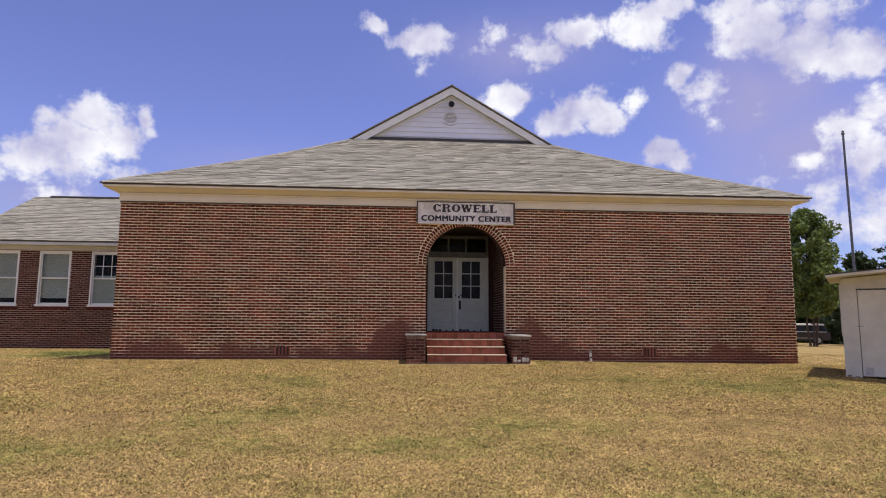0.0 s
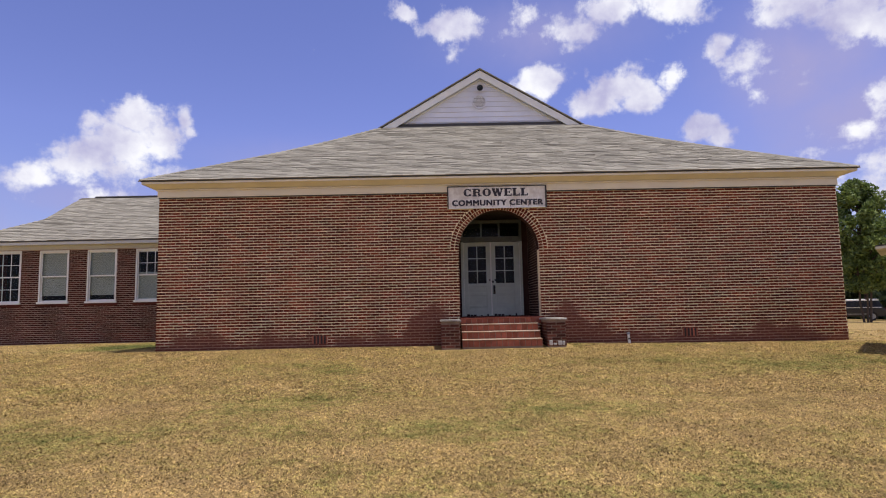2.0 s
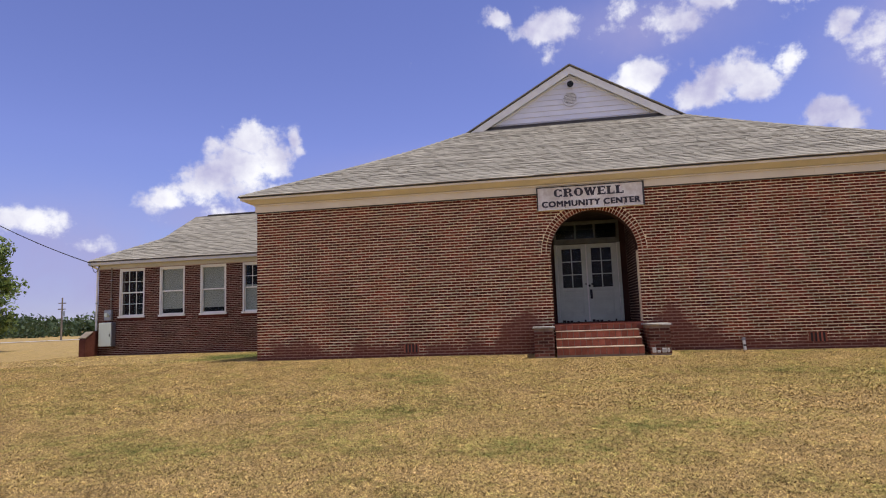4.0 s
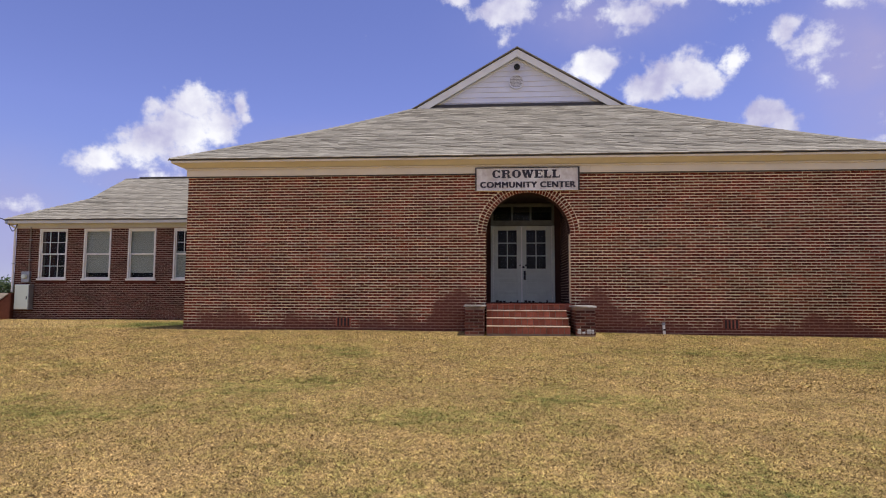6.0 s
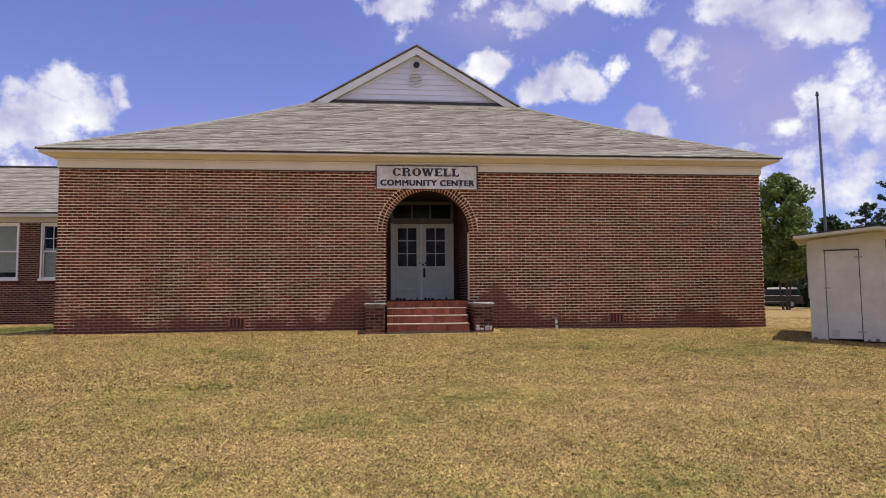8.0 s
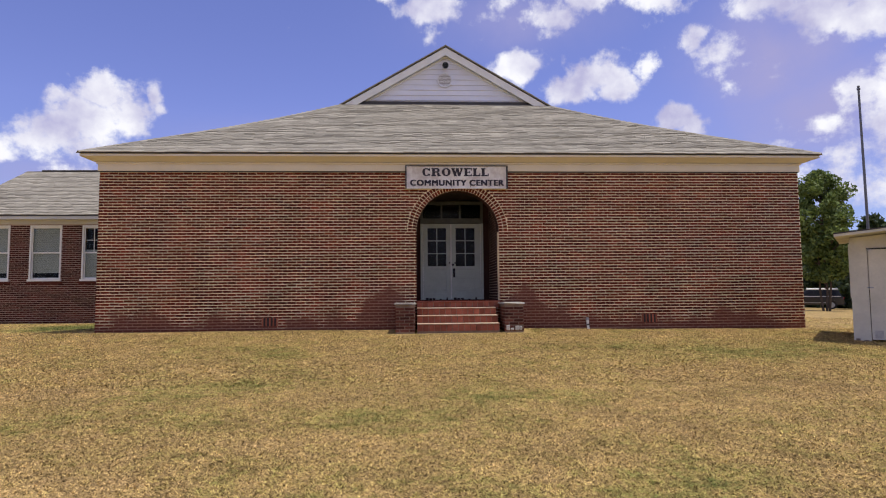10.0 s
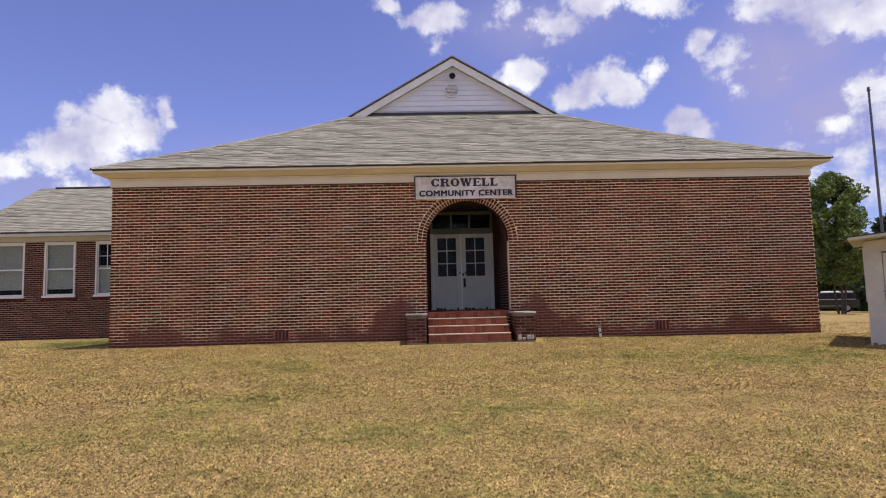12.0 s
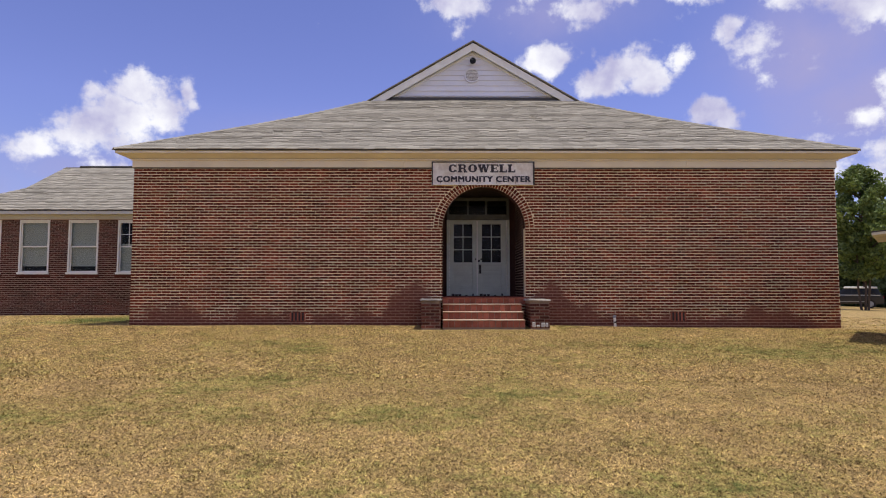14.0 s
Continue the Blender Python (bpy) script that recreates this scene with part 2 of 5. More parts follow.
BRICK = (0.092, 0.0195, 0.0105)
M = {
    "brick": material("brick_joined", BRICK, 0.85, vary=0.22, scale=1.1, fine=45, bump=0.5, island=0.36, other=(0.20, 0.043, 0.019)),
    "brick_one": material("brick_single", BRICK, 0.85, vary=0.22, scale=1.1, fine=45, bump=0.5, one=0.36, other=(0.20, 0.043, 0.019)),
    "mortar": material("mortar", (0.93, 0.74, 0.49), 0.95, vary=0.2, scale=1.5, fine=70, bump=0.4),
    # darkened brick copy: the porch recess's shade is put into its colour
    "brick_shade": material("shaded_brick", (0.055, 0.026, 0.020), 0.9, vary=0.25, scale=3, fine=40, bump=0.4),
    "pier_brick": material("grimy_pier_brick", (0.12, 0.043, 0.029), 0.9, vary=0.25, scale=3, fine=40, bump=0.5, one=0.45),
    "brick_wing": material("wing_brick", (0.058, 0.019, 0.013), 0.88, vary=0.22, scale=1.1, fine=45, bump=0.5, island=0.45, other=(0.10, 0.031, 0.021)),
    "mortar_wing": material("grey_mortar", (0.40, 0.30, 0.23), 0.95, vary=0.2, scale=1.5, fine=70, bump=0.4),
    "trim_grey": material("weathered_trim", (0.56, 0.55, 0.49), 0.65, vary=0.08, scale=2.0, fine=30, bump=0.1),
    "cream": material("cream_paint", (0.74, 0.67, 0.525), 0.6, vary=0.06, scale=1.5, fine=30, bump=0.1),
    "white": material("white_paint", (0.78, 0.77, 0.70), 0.55, vary=0.07, scale=2.5, fine=40, bump=0.1),
    "siding": material("white_siding", (0.76, 0.76, 0.80), 0.5, vary=0.04, scale=2.0, fine=30, bump=0.05, one=0.03),
    "shingle": material("shingle_joined", (0.285, 0.26, 0.215), 0.95, vary=0.15, scale=0.9, fine=22, bump=0.6, island=0.18),
    "shingle_one": material("shingle_single", (0.285, 0.26, 0.215), 0.95, vary=0.15, scale=0.9, fine=22, bump=0.6, one=0.18),
    "dark_trim": material("dark_metal_edge", (0.05, 0.045, 0.04), 0.6, vary=0.2),
    "door": material("grey_door_paint", (0.53, 0.57, 0.48), 0.55, vary=0.10, scale=3, fine=30, bump=0.15),
    # near-black: real grime, and shade painted in at ceiling, vents and shed
    "dirt_and_shade": material("dark_dirt_and_shade", (0.05, 0.04, 0.035), 0.95, vary=0.3),
    "black": material("black_metal", (0.02, 0.02, 0.022), 0.4, metal=0.6, vary=0.2),
    "steel": material("grey_steel", (0.32, 0.34, 0.36), 0.45, metal=0.7, vary=0.15),
    "pole": material("dull_dark_steel", (0.13, 0.14, 0.16), 0.55, metal=0.3, vary=0.2),
    "sign": material("weathered_sign_face", (0.92, 0.89, 0.82), 0.6, vary=0.10, scale=4.0, fine=25, bump=0.1, other=(0.60, 0.54, 0.47), spots=1.6),
    "letter": material("faded_black_letter", (0.035, 0.03, 0.04), 0.7, vary=0.3, scale=8),
    "concrete": material("weathered_concrete", (0.46, 0.43, 0.38), 0.9, vary=0.2, scale=5, fine=50, bump=0.4),
    "mortar_grimy": material("grimy_mortar", (0.24, 0.17, 0.12), 0.95, vary=0.3, scale=4, fine=60, bump=0.5),
    # darker copy of the door paint, standing in for shade under the arch
    "door_shade": material("shaded_door_paint", (0.12, 0.125, 0.11), 0.7, vary=0.25, scale=5, fine=30, bump=0.2),
    "paving": material("paver", (0.29, 0.095, 0.058), 0.9, vary=0.25, scale=4, fine=50, bump=0.5, one=0.25),
    "nosing": material("pale_nosing", (0.64, 0.52, 0.39), 0.85, vary=0.2, scale=5, fine=40, bump=0.4, other=(0.38, 0.24, 0.16), spots=1.5),
    "cap_dark": material("stained_cap", (0.20, 0.18, 0.16), 0.9, vary=0.35, scale=6, fine=40, bump=0.4, other=(0.5, 0.46, 0.4)),
    "bark": material("bark", (0.10, 0.075, 0.055), 0.95, vary=0.3, scale=3, fine=25, bump=0.8),
    "blind": material("window_blind", (0.62, 0.69, 0.58), 0.8, vary=0.05, scale=2),
    "shed": material("shed_paint", (0.56, 0.525, 0.43), 0.65, vary=0.11, scale=2.6, fine=25, bump=0.15),
    "wood": material("grey_wood", (0.22, 0.18, 0.14), 0.9, vary=0.25, scale=4, fine=40, bump=0.4),
    "road": material("pale_road", (0.45, 0.43, 0.40), 0.95, vary=0.1, scale=0.5),
    # near-black colour carries the darkness of the rooms behind the glass
    "dark_room": material("interior_shade", (0.030, 0.030, 0.028), 0.9, vary=0.1, scale=2),
}


def glass_material(name, base, rough, alpha):
    m = bpy.data.materials.new(name)
    m.use_nodes = True
    p = m.node_tree.nodes["Principled BSDF"]
    p.inputs["Base Color"].default_value = (*base, 1)
    p.inputs["Roughness"].default_value = rough
    p.inputs["IOR"].default_value = 1.5
    p.inputs["Specular IOR Level"].default_value = 0.3
    p.inputs["Alpha"].default_value = alpha
    return m


M["glass"] = glass_material("window_glass", (0.03, 0.035, 0.035), 0.06, 0.22)


# ---- mesh helpers ----
def part(name, bm, mat, parent=None, label=""):
    me = bpy.data.meshes.new(name)
    bm.normal_update()
    bm.to_mesh(me)
    bm.free()
    me.materials.append(M[mat] if isinstance(mat, str) else mat)
    ob = new(name, me)
    if parent:
        ob.parent = parent
    if name in ("pane", "transom_pane"):
        ob.visible_shadow = False
    return tagged(ob, label)


def empty(name, x=0, y=0, z=0):
    ob = new(name)
    ob.empty_display_size = 0.1
    ob.matrix_world = pose(x, y, z)
    return ob


def box(bm, x0, x1, y0, y1, z0, z1, bevel=0.0):
    r = bmesh.ops.create_cube(bm, size=1)
    bmesh.ops.transform(bm, verts=r["verts"], matrix=Matrix.LocRotScale(((x0 + x1) / 2, (y0 + y1) / 2, (z0 + z1) / 2), None, (x1 - x0, y1 - y0, z1 - z0)))
    if bevel:
        es = list({e for v in r["verts"] for e in v.link_edges})
        bmesh.ops.bevel(bm, geom=es, offset=bevel, segments=1, affect="EDGES", profile=0.5)
    return bm


def boxed(*args, **kw):
    return box(bmesh.new(), *args, **kw)


def cyl(bm, a, b, r0, r1=None, n=12):
    a, b = Vector(a), Vector(b)
    r = bmesh.ops.create_cone(bm, segments=n, radius1=r0, radius2=r0 if r1 is None else r1, depth=(b - a).length, cap_ends=True)
    bmesh.ops.transform(bm, verts=r["verts"], matrix=Matrix.Translation((a + b) / 2) @ (b - a).to_track_quat("Z", "Y").to_matrix().to_4x4())
    return bm


def quads(name, verts, faces, mat, parent=None, kind="", label=""):
    me = bpy.data.meshes.new(name)
    me.from_pydata(verts, [], faces)
    me.materials.append(M[mat] if isinstance(mat, str) else mat)
    me.validate()
    ob = new(name, me)
    if parent:
        ob.parent = parent
    return tagged(ob, label, kind=kind)


BOX_FACES = [(0, 1, 2, 3), (0, 4, 5, 1), (1, 5, 6, 2), (2, 6, 7, 3), (3, 7, 4, 0)]


# ---- main building: sizes ----
XL, XR, ZT = -8.36, 8.48, 3.76
COURSE, BL, JOINT, PERP = 0.0680, 0.213, 0.0185, 0.0110
ARCH_R, ARCH_Z, ARCH_X, RING = 0.99, 2.30, 0.02, 0.212
FLOOR_Z, DOOR_Y = 0.645, 1.95
EAVE, EAVE_Z = 0.34, 4.13
ROOF_X, GAB_Y, GAB_Z, GAB_W, RIDGE_Z = 0.06, 5.14, 7.01, 3.46, 9.03
BACK_Y = 17.0


def arch_half(z, radius):
    """Half width of the arched opening at a height."""
    if z <= ARCH_Z:
        return radius
    d = radius * radius - (z - ARCH_Z) ** 2
    return math.sqrt(d) if d > 0 else 0.0


def wall_front():
    bm = bmesh.new()
    d = 0.34
    box(bm, XL, ARCH_X - ARCH_R, 0.008, d, -0.6, ZT + 0.3)
    box(bm, ARCH_X + ARCH_R, XR, 0.008, d, -0.6, ZT + 0.3)
    box(bm, ARCH_X - ARCH_R, ARCH_X + ARCH_R, 0.008, d, -0.6, FLOOR_Z - 0.01)
    n = 32
    pts = [(ARCH_X - ARCH_R * math.cos(math.pi * i / n), ARCH_Z + ARCH_R * math.sin(math.pi * i / n)) for i in range(n + 1)]
    for (xa, za), (xb, zb) in zip(pts, pts[1:]):
        top = ZT + 0.3
        vs = [bm.verts.new(p) for p in ((xa, 0.008, za), (xb, 0.008, zb), (xb, 0.008, top), (xa, 0.008, top), (xa, d, za), (xb, d, zb), (xb, d, top), (xa, d, top))]
        for f in ((0, 1, 2, 3), (5, 4, 7, 6), (4, 5, 1, 0), (3, 2, 6, 7)):
            face = bm.faces.new([vs[i] for i in f])
            # inner arch face takes the shade-darkened brick
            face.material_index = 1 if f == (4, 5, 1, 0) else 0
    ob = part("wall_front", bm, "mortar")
    ob.data.materials.append(M["brick_shade"])
    return ob


front = tagged(wall_front(), "red brick front wall with tan mortar and an arched porch", kind="structure")
sides = []
for name, x0, x1, y0, y1 in (("wall_left", XL, XL + 0.3, 0.34, BACK_Y), ("wall_right", XR - 0.3, XR, 0.34, BACK_Y), ("wall_back", XL, XR, BACK_Y, BACK_Y + 0.3)):
    ob = part(name, boxed(x0, x1, y0, y1, -0.6, ZT + 0.3), "mortar")
    sides.append(tagged(ob, "red brick side wall with tan mortar joints", kind="structure"))


# ---- roof ----
def roof_points():
    xl, xr, yf, yb = XL - EAVE, XR + EAVE + 0.06, -EAVE, BACK_Y + EAVE
    return xl, xr, yf, yb


def roof_sag(u):
    """How far the slope dips below a straight line, u from eave to top."""
    return 0.085 * math.sin(math.pi * min(max(u, 0.0), 1.0) ** 1.25)


def main_roof():
    xl, xr, yf, yb = roof_points()
    gy2 = yb - (GAB_Y - yf)
    v = [(xl, yf, EAVE_Z), (xr, yf, EAVE_Z), (xr, yb, EAVE_Z), (xl, yb, EAVE_Z),
         (ROOF_X - GAB_W, GAB_Y, GAB_Z), (ROOF_X + GAB_W, GAB_Y, GAB_Z), (ROOF_X + GAB_W, gy2, GAB_Z), (ROOF_X - GAB_W, gy2, GAB_Z),
         (ROOF_X, GAB_Y, RIDGE_Z), (ROOF_X, gy2, RIDGE_Z),
         (ROOF_X - GAB_W, GAB_Y + 0.35, GAB_Z + 0.35 * (GAB_Z - EAVE_Z) / (GAB_Y - yf)), (ROOF_X + GAB_W, GAB_Y + 0.35, GAB_Z + 0.35 * (GAB_Z - EAVE_Z) / (GAB_Y - yf))]
    f = [(4, 8, 9, 7), (5, 6, 9, 8), (6, 7, 9), (0, 3, 2, 1), (4, 5, 11, 10)]
    rings = [[0, 1, 2, 3]]
    for k in range(1, 8):
        q = k / 8
        rings.append([len(v) + i for i in range(4)])
        v += [tuple(Vector(v[i]).lerp(Vector(v[i + 4]), q) - Vector((0, 0, roof_sag(q)))) for i in range(4)]
    rings.append([4, 5, 6, 7])
    for lo, hi in zip(rings, rings[1:]):
        f += [(lo[i], lo[(i + 1) % 4], hi[(i + 1) % 4], hi[i]) for i in range(4)]
    return v, f


rv, rf = main_roof()
roof = quads("roof", rv, rf, "shingle", kind="structure", label="weathered grey-brown shingle hip roof with a front gable")


# ---- ground ----
def ground_z(x, y):
    z = 0.048 * y if -30 < y < 0 else (0.0 if y >= 0 else -1.44 - 0.01 * (-y - 30))
    z -= 0.010 * max(min(x, 12), 0) + 0.026 * max(min(x - 12, 30), 0)
    z -= 0.12 * (1 - math.exp(-max(y, 0) / 15))
    z -= 0.0012 * max(min(-x - 20, 100), 0)
    return z + 0.02 * noise.noise((x * 0.35, y * 0.35, 0.0))


def grass_material(name, island):
    """Dry straw turf with greener patches at two scales."""
    m = bpy.data.materials.new(name)
    m.use_nodes = True
    t = m.node_tree
    p = t.nodes["Principled BSDF"]
    p.inputs["Roughness"].default_value = 0.9
    p.inputs["Specular IOR Level"].default_value = 0.15
    pos = t.nodes.new("ShaderNodeNewGeometry")
    patch = node(t, "ShaderNodeTexNoise", Scale=0.8, Detail=5.0, Roughness=0.68)
    tuft = node(t, "ShaderNodeTexNoise", Scale=5.5, Detail=5.0, Roughness=0.75)
    grain = node(t, "ShaderNodeTexNoise", Scale=48.0, Detail=3.0, Roughness=0.7)
    clod = node(t, "ShaderNodeTexNoise", Scale=19.0, Detail=3.0, Roughness=0.65)
    for n in (patch, tuft, grain, clod):
        t.links.new(pos.outputs["Position"], n.inputs["Vector"])
    green = math_node(t, "ADD", math_node(t, "MULTIPLY", patch.outputs["Fac"], 0.48), math_node(t, "MULTIPLY", tuft.outputs["Fac"], 0.52))
    place = t.nodes.new("ShaderNodeSeparateXYZ")
    t.links.new(pos.outputs["Position"], place.inputs[0])
    GREEN = ((-10.2, 2.6, 2.2, 3.2, 0.30), (5.0, -3.6, 5.5, 1.6, 0.12), (-3.2, -6.5, 1.4, 1.2, 0.10), (-3.5, -8.0, 1.0, 0.8, 0.13), (-1.6, -8.0, 1.2, 0.8, 0.14),
             (-3.7, -3.9, 1.8, 1.0, 0.09), (0.1, -7.2, 1.2, 0.8, 0.10), (0.9, -10.0, 0.9, 0.7, 0.12), (-5.2, -8.3, 1.6, 1.1, 0.09))
    for gx, gy, rx, ry, more in GREEN:
        u = math_node(t, "MULTIPLY_ADD", place.outputs[0], 1 / rx, -gx / rx)
        v = math_node(t, "MULTIPLY_ADD", place.outputs[1], 1 / ry, -gy / ry)
        r = math_node(t, "SQRT", math_node(t, "MULTIPLY_ADD", u, u, math_node(t, "MULTIPLY", v, v)))
        green = math_node(t, "ADD", green, math_node(t, "MULTIPLY", math_node(t, "MAXIMUM", math_node(t, "SUBTRACT", 1.0, r), 0.0), more))
    if island:
        green = math_node(t, "ADD", green, math_node(t, "MULTIPLY_ADD", pos.outputs["Random Per Island"], 0.16, -0.08))
    ramp = t.nodes.new("ShaderNodeValToRGB")
    e = ramp.color_ramp.elements
    e[0].position, e[0].color = 0.40, (0.42, 0.280, 0.120, 1)
    e[1].position, e[1].color = 0.72, (0.13, 0.14, 0.038, 1)
    mid = e.new(0.53)
    mid.color = (0.39, 0.268, 0.101, 1)
    e.new(0.62).color = (0.315, 0.250, 0.078, 1)
    t.links.new(green, ramp.inputs[0])
    hsv = t.nodes.new("ShaderNodeHueSaturation")
    t.links.new(ramp.outputs[0], hsv.inputs["Color"])
    value = math_node(t, "MULTIPLY_ADD", grain.outputs["Fac"], 1.9, -0.12)
    if island:
        value = math_node(t, "MULTIPLY_ADD", pos.outputs["Random Per Island"], 1.7, 0.25)
    value = math_node(t, "MULTIPLY", value, math_node(t, "MULTIPLY_ADD", clod.outputs["Fac"], 1.6, 0.2))
    worn = node(t, "ShaderNodeTexNoise", Scale=1.7, Detail=4.0, Roughness=0.7)
    t.links.new(pos.outputs["Position"], worn.inputs["Vector"])
    value = math_node(t, "MULTIPLY", value, math_node(t, "MULTIPLY_ADD", worn.outputs["Fac"], 1.1, 0.45))
    t.links.new(value, hsv.inputs["Value"])
    t.links.new(hsv.outputs[0], p.inputs["Base Color"])
    b = node(t, "ShaderNodeBump", Strength=0.9, Distance=0.02)
    t.links.new(grain.outputs["Fac"], b.inputs["Height"])
    t.links.new(b.outputs[0], p.inputs["Normal"])
    return m


M["turf"] = grass_material("dry_turf", False)
M["blade"] = grass_material("dry_grass_blade", True)
xs = [-2500, -1200, -500, -250, -150, -100, -70] + [i * 0.8 for i in range(-62, 63)] + [70, 100, 150, 250, 500, 1200, 2500]
ys = [-600, -200, -80, -50] + [i * 0.8 for i in range(-42, 60)] + [60, 80, 110, 150, 250, 500, 1200, 3500]
nx = len(xs)
quads("ground", [(x, y, ground_z(x, y)) for y in ys for x in xs],
      [(j * nx + i, j * nx + i + 1, (j + 1) * nx + i + 1, (j + 1) * nx + i) for j in range(len(ys) - 1) for i in range(nx - 1)],
      "turf", kind="structure", label="dry tan mown lawn with greener patches")


def grass(count, seed, y0, y1, x_mid, spread0, spread1, tall, wide):
    """Short mown blades, thinner with distance."""
    rng = np.random.default_rng(seed)
    u = rng.random(count)
    y = y0 + (y1 - y0) * u
    x = x_mid + (rng.random(count) * 2 - 1) * (spread0 + (spread1 - spread0) * u)
    keep = ~((y > -1.05) & (np.abs(x) < 1.6))
    x, y = x[keep], y[keep]
    n = len(x)
    z = np.array([ground_z(a, b) for a, b in zip(x, y)])
    turn = rng.random(n) * 6.283
    h, w = tall * (0.5 + rng.random(n)), wide * (0.6 + 0.8 * rng.random(n))
    cx, cy = np.cos(turn), np.sin(turn)
    reach = tall * (0.7 + 1.3 * rng.random(n))
    v = np.empty((n, 3, 3))
    v[:, 0] = np.stack((x - cx * w, y - cy * w, z + 0.001), 1)
    v[:, 1] = np.stack((x + cx * w, y + cy * w, z + 0.001), 1)
    v[:, 2] = np.stack((x - cy * reach, y + cx * reach, z + h * 0.6), 1)
    me = bpy.data.meshes.new("grass")
    me.from_pydata(v.reshape(-1, 3).tolist(), [], np.arange(3 * n).reshape(-1, 3).tolist())
    me.materials.append(M["blade"])
    return tagged(new("grass", me), "short dry straw-coloured grass blades on the lawn", "grass", kind="stuff")


# ---- brickwork ----
def stained(mat, toward, low, much):
    """Adds the grime wash along the foot of the wall, ragged at its top, and round the porch piers."""
    t = mat.node_tree
    p = t.nodes["Principled BSDF"]
    source = p.inputs["Base Color"].links[0].from_socket
    pos = t.nodes.new("ShaderNodeNewGeometry")
    sep = t.nodes.new("ShaderNodeSeparateXYZ")
    t.links.new(pos.outputs["Position"], sep.inputs[0])
    n = node(t, "ShaderNodeTexNoise", Scale=1.3, Detail=5.0, Roughness=0.65)
    t.links.new(pos.outputs["Position"], n.inputs["Vector"])
    pier = math_node(t, "ABSOLUTE", math_node(t, "SUBTRACT", math_node(t, "ABSOLUTE", sep.outputs[0]), 1.62))
    rise = math_node(t, "MULTIPLY", math_node(t, "MAXIMUM", math_node(t, "SUBTRACT", 0.75, pier), 0.0), 1.15)
    top = math_node(t, "ADD", math_node(t, "MULTIPLY_ADD", n.outputs["Fac"], 1.5, low - 0.75), rise)
    r = t.nodes.new("ShaderNodeMapRange")
    r.interpolation_type = "SMOOTHSTEP"
    r.inputs["From Min"].default_value, r.inputs["From Max"].default_value = 0.14, -0.14
    t.links.new(math_node(t, "SUBTRACT", sep.outputs[2], top), r.inputs["Value"])
    mix = t.nodes.new("ShaderNodeMix")
    mix.data_type = "RGBA"
    t.links.new(math_node(t, "MULTIPLY", r.outputs[0], much), mix.inputs[0])
    t.links.new(source, mix.inputs[6])
    mix.inputs[7].default_value = (*toward, 1)
    t.links.new(mix.outputs[2], p.inputs["Base Color"])


for key, colour in (("brick", (0.15, 0.056, 0.038)), ("brick_one", (0.15, 0.056, 0.038)), ("mortar", (0.27, 0.13, 0.088))):
    stained(M[key], colour, 0.26, 0.88 if key == "mortar" else 0.75)


def brick_cells(u0, u1, z0, z1, gaps):
    """Running bond: (ua, ub, za, zb) of each brick. gaps(z) gives the openings of a course as (from, to)."""
    cells = []
    k = 0
    z = z0
    while z + COURSE * 0.6 < z1:
        za, zb = z, min(z + COURSE - JOINT, z1)
        stops = sorted([(u0, u0)] + [g for g in gaps((za + zb) / 2)] + [(u1, u1)])
        for (_, a), (b, _) in zip(stops, stops[1:]):
            u = u0 - (BL / 2 if k % 2 else 0)
            while u < b:
                ua, ub = max(u, a), min(u + BL - PERP, b)
                if ub - ua > 0.025:
                    cells.append((ua, ub, za, zb))
                u += BL
        z += COURSE
        k += 1
    return cells


def joined_bricks(name, parent, cells, place, proud, rng, mat="brick"):
    """One mesh of bricks; place(u, z, out) gives the point."""
    v, f = [], []
    for ua, ub, za, zb in cells:
        o = proud + rng.uniform(-0.0012, 0.0012)
        dz = rng.uniform(-0.0028, 0.0028)
        za, zb = za + dz, zb + dz + rng.uniform(-0.0015, 0.0015)
        n = len(v)
        v += [place(ua, za, o), place(ub, za, o), place(ub, zb, o), place(ua, zb, o), place(ua, za, -0.01), place(ub, za, -0.01), place(ub, zb, -0.01), place(ua, zb, -0.01)]
        f += [tuple(n + i for i in q) for q in BOX_FACES]
    return quads(name, v, f, mat, parent, kind="stuff")


def front_gaps(z):
    gaps = []
    if z > FLOOR_Z:
        h = arch_half(z, ARCH_R + (RING + 0.008 if z > ARCH_Z else 0.0))
        if h:
            gaps.append((ARCH_X - h, ARCH_X + h))
    for vx in (-4.39, 4.62):
        if 0.10 < z < 0.29:
            gaps.append((vx - 0.19, vx + 0.19))
    return gaps


# ---- porch inside ----
PX0, PX1 = ARCH_X - ARCH_R, ARCH_X + ARCH_R
porch_walls = []
# side walls get darker mortar, standing in for the porch shade
for name, xa, xb in (("wall_porch_left", PX0 - 0.25, PX0 - 0.008), ("wall_porch_right", PX1 + 0.008, PX1 + 0.25)):
    porch_walls.append(tagged(part(name, boxed(xa, xb, 0.345, DOOR_Y + 0.2, -0.4, 3.5), "mortar_wing"), "shaded red brick porch side wall", kind="structure"))
# the strips beside the doors use the shade-darkened brick too
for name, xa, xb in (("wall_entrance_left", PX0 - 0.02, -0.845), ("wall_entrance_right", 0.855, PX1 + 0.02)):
    tagged(part(name, boxed(xa, xb, DOOR_Y + 0.05, DOOR_Y + 0.3, FLOOR_Z, 3.4), "brick_shade"), "narrow brick wall beside the entrance doors", kind="structure")
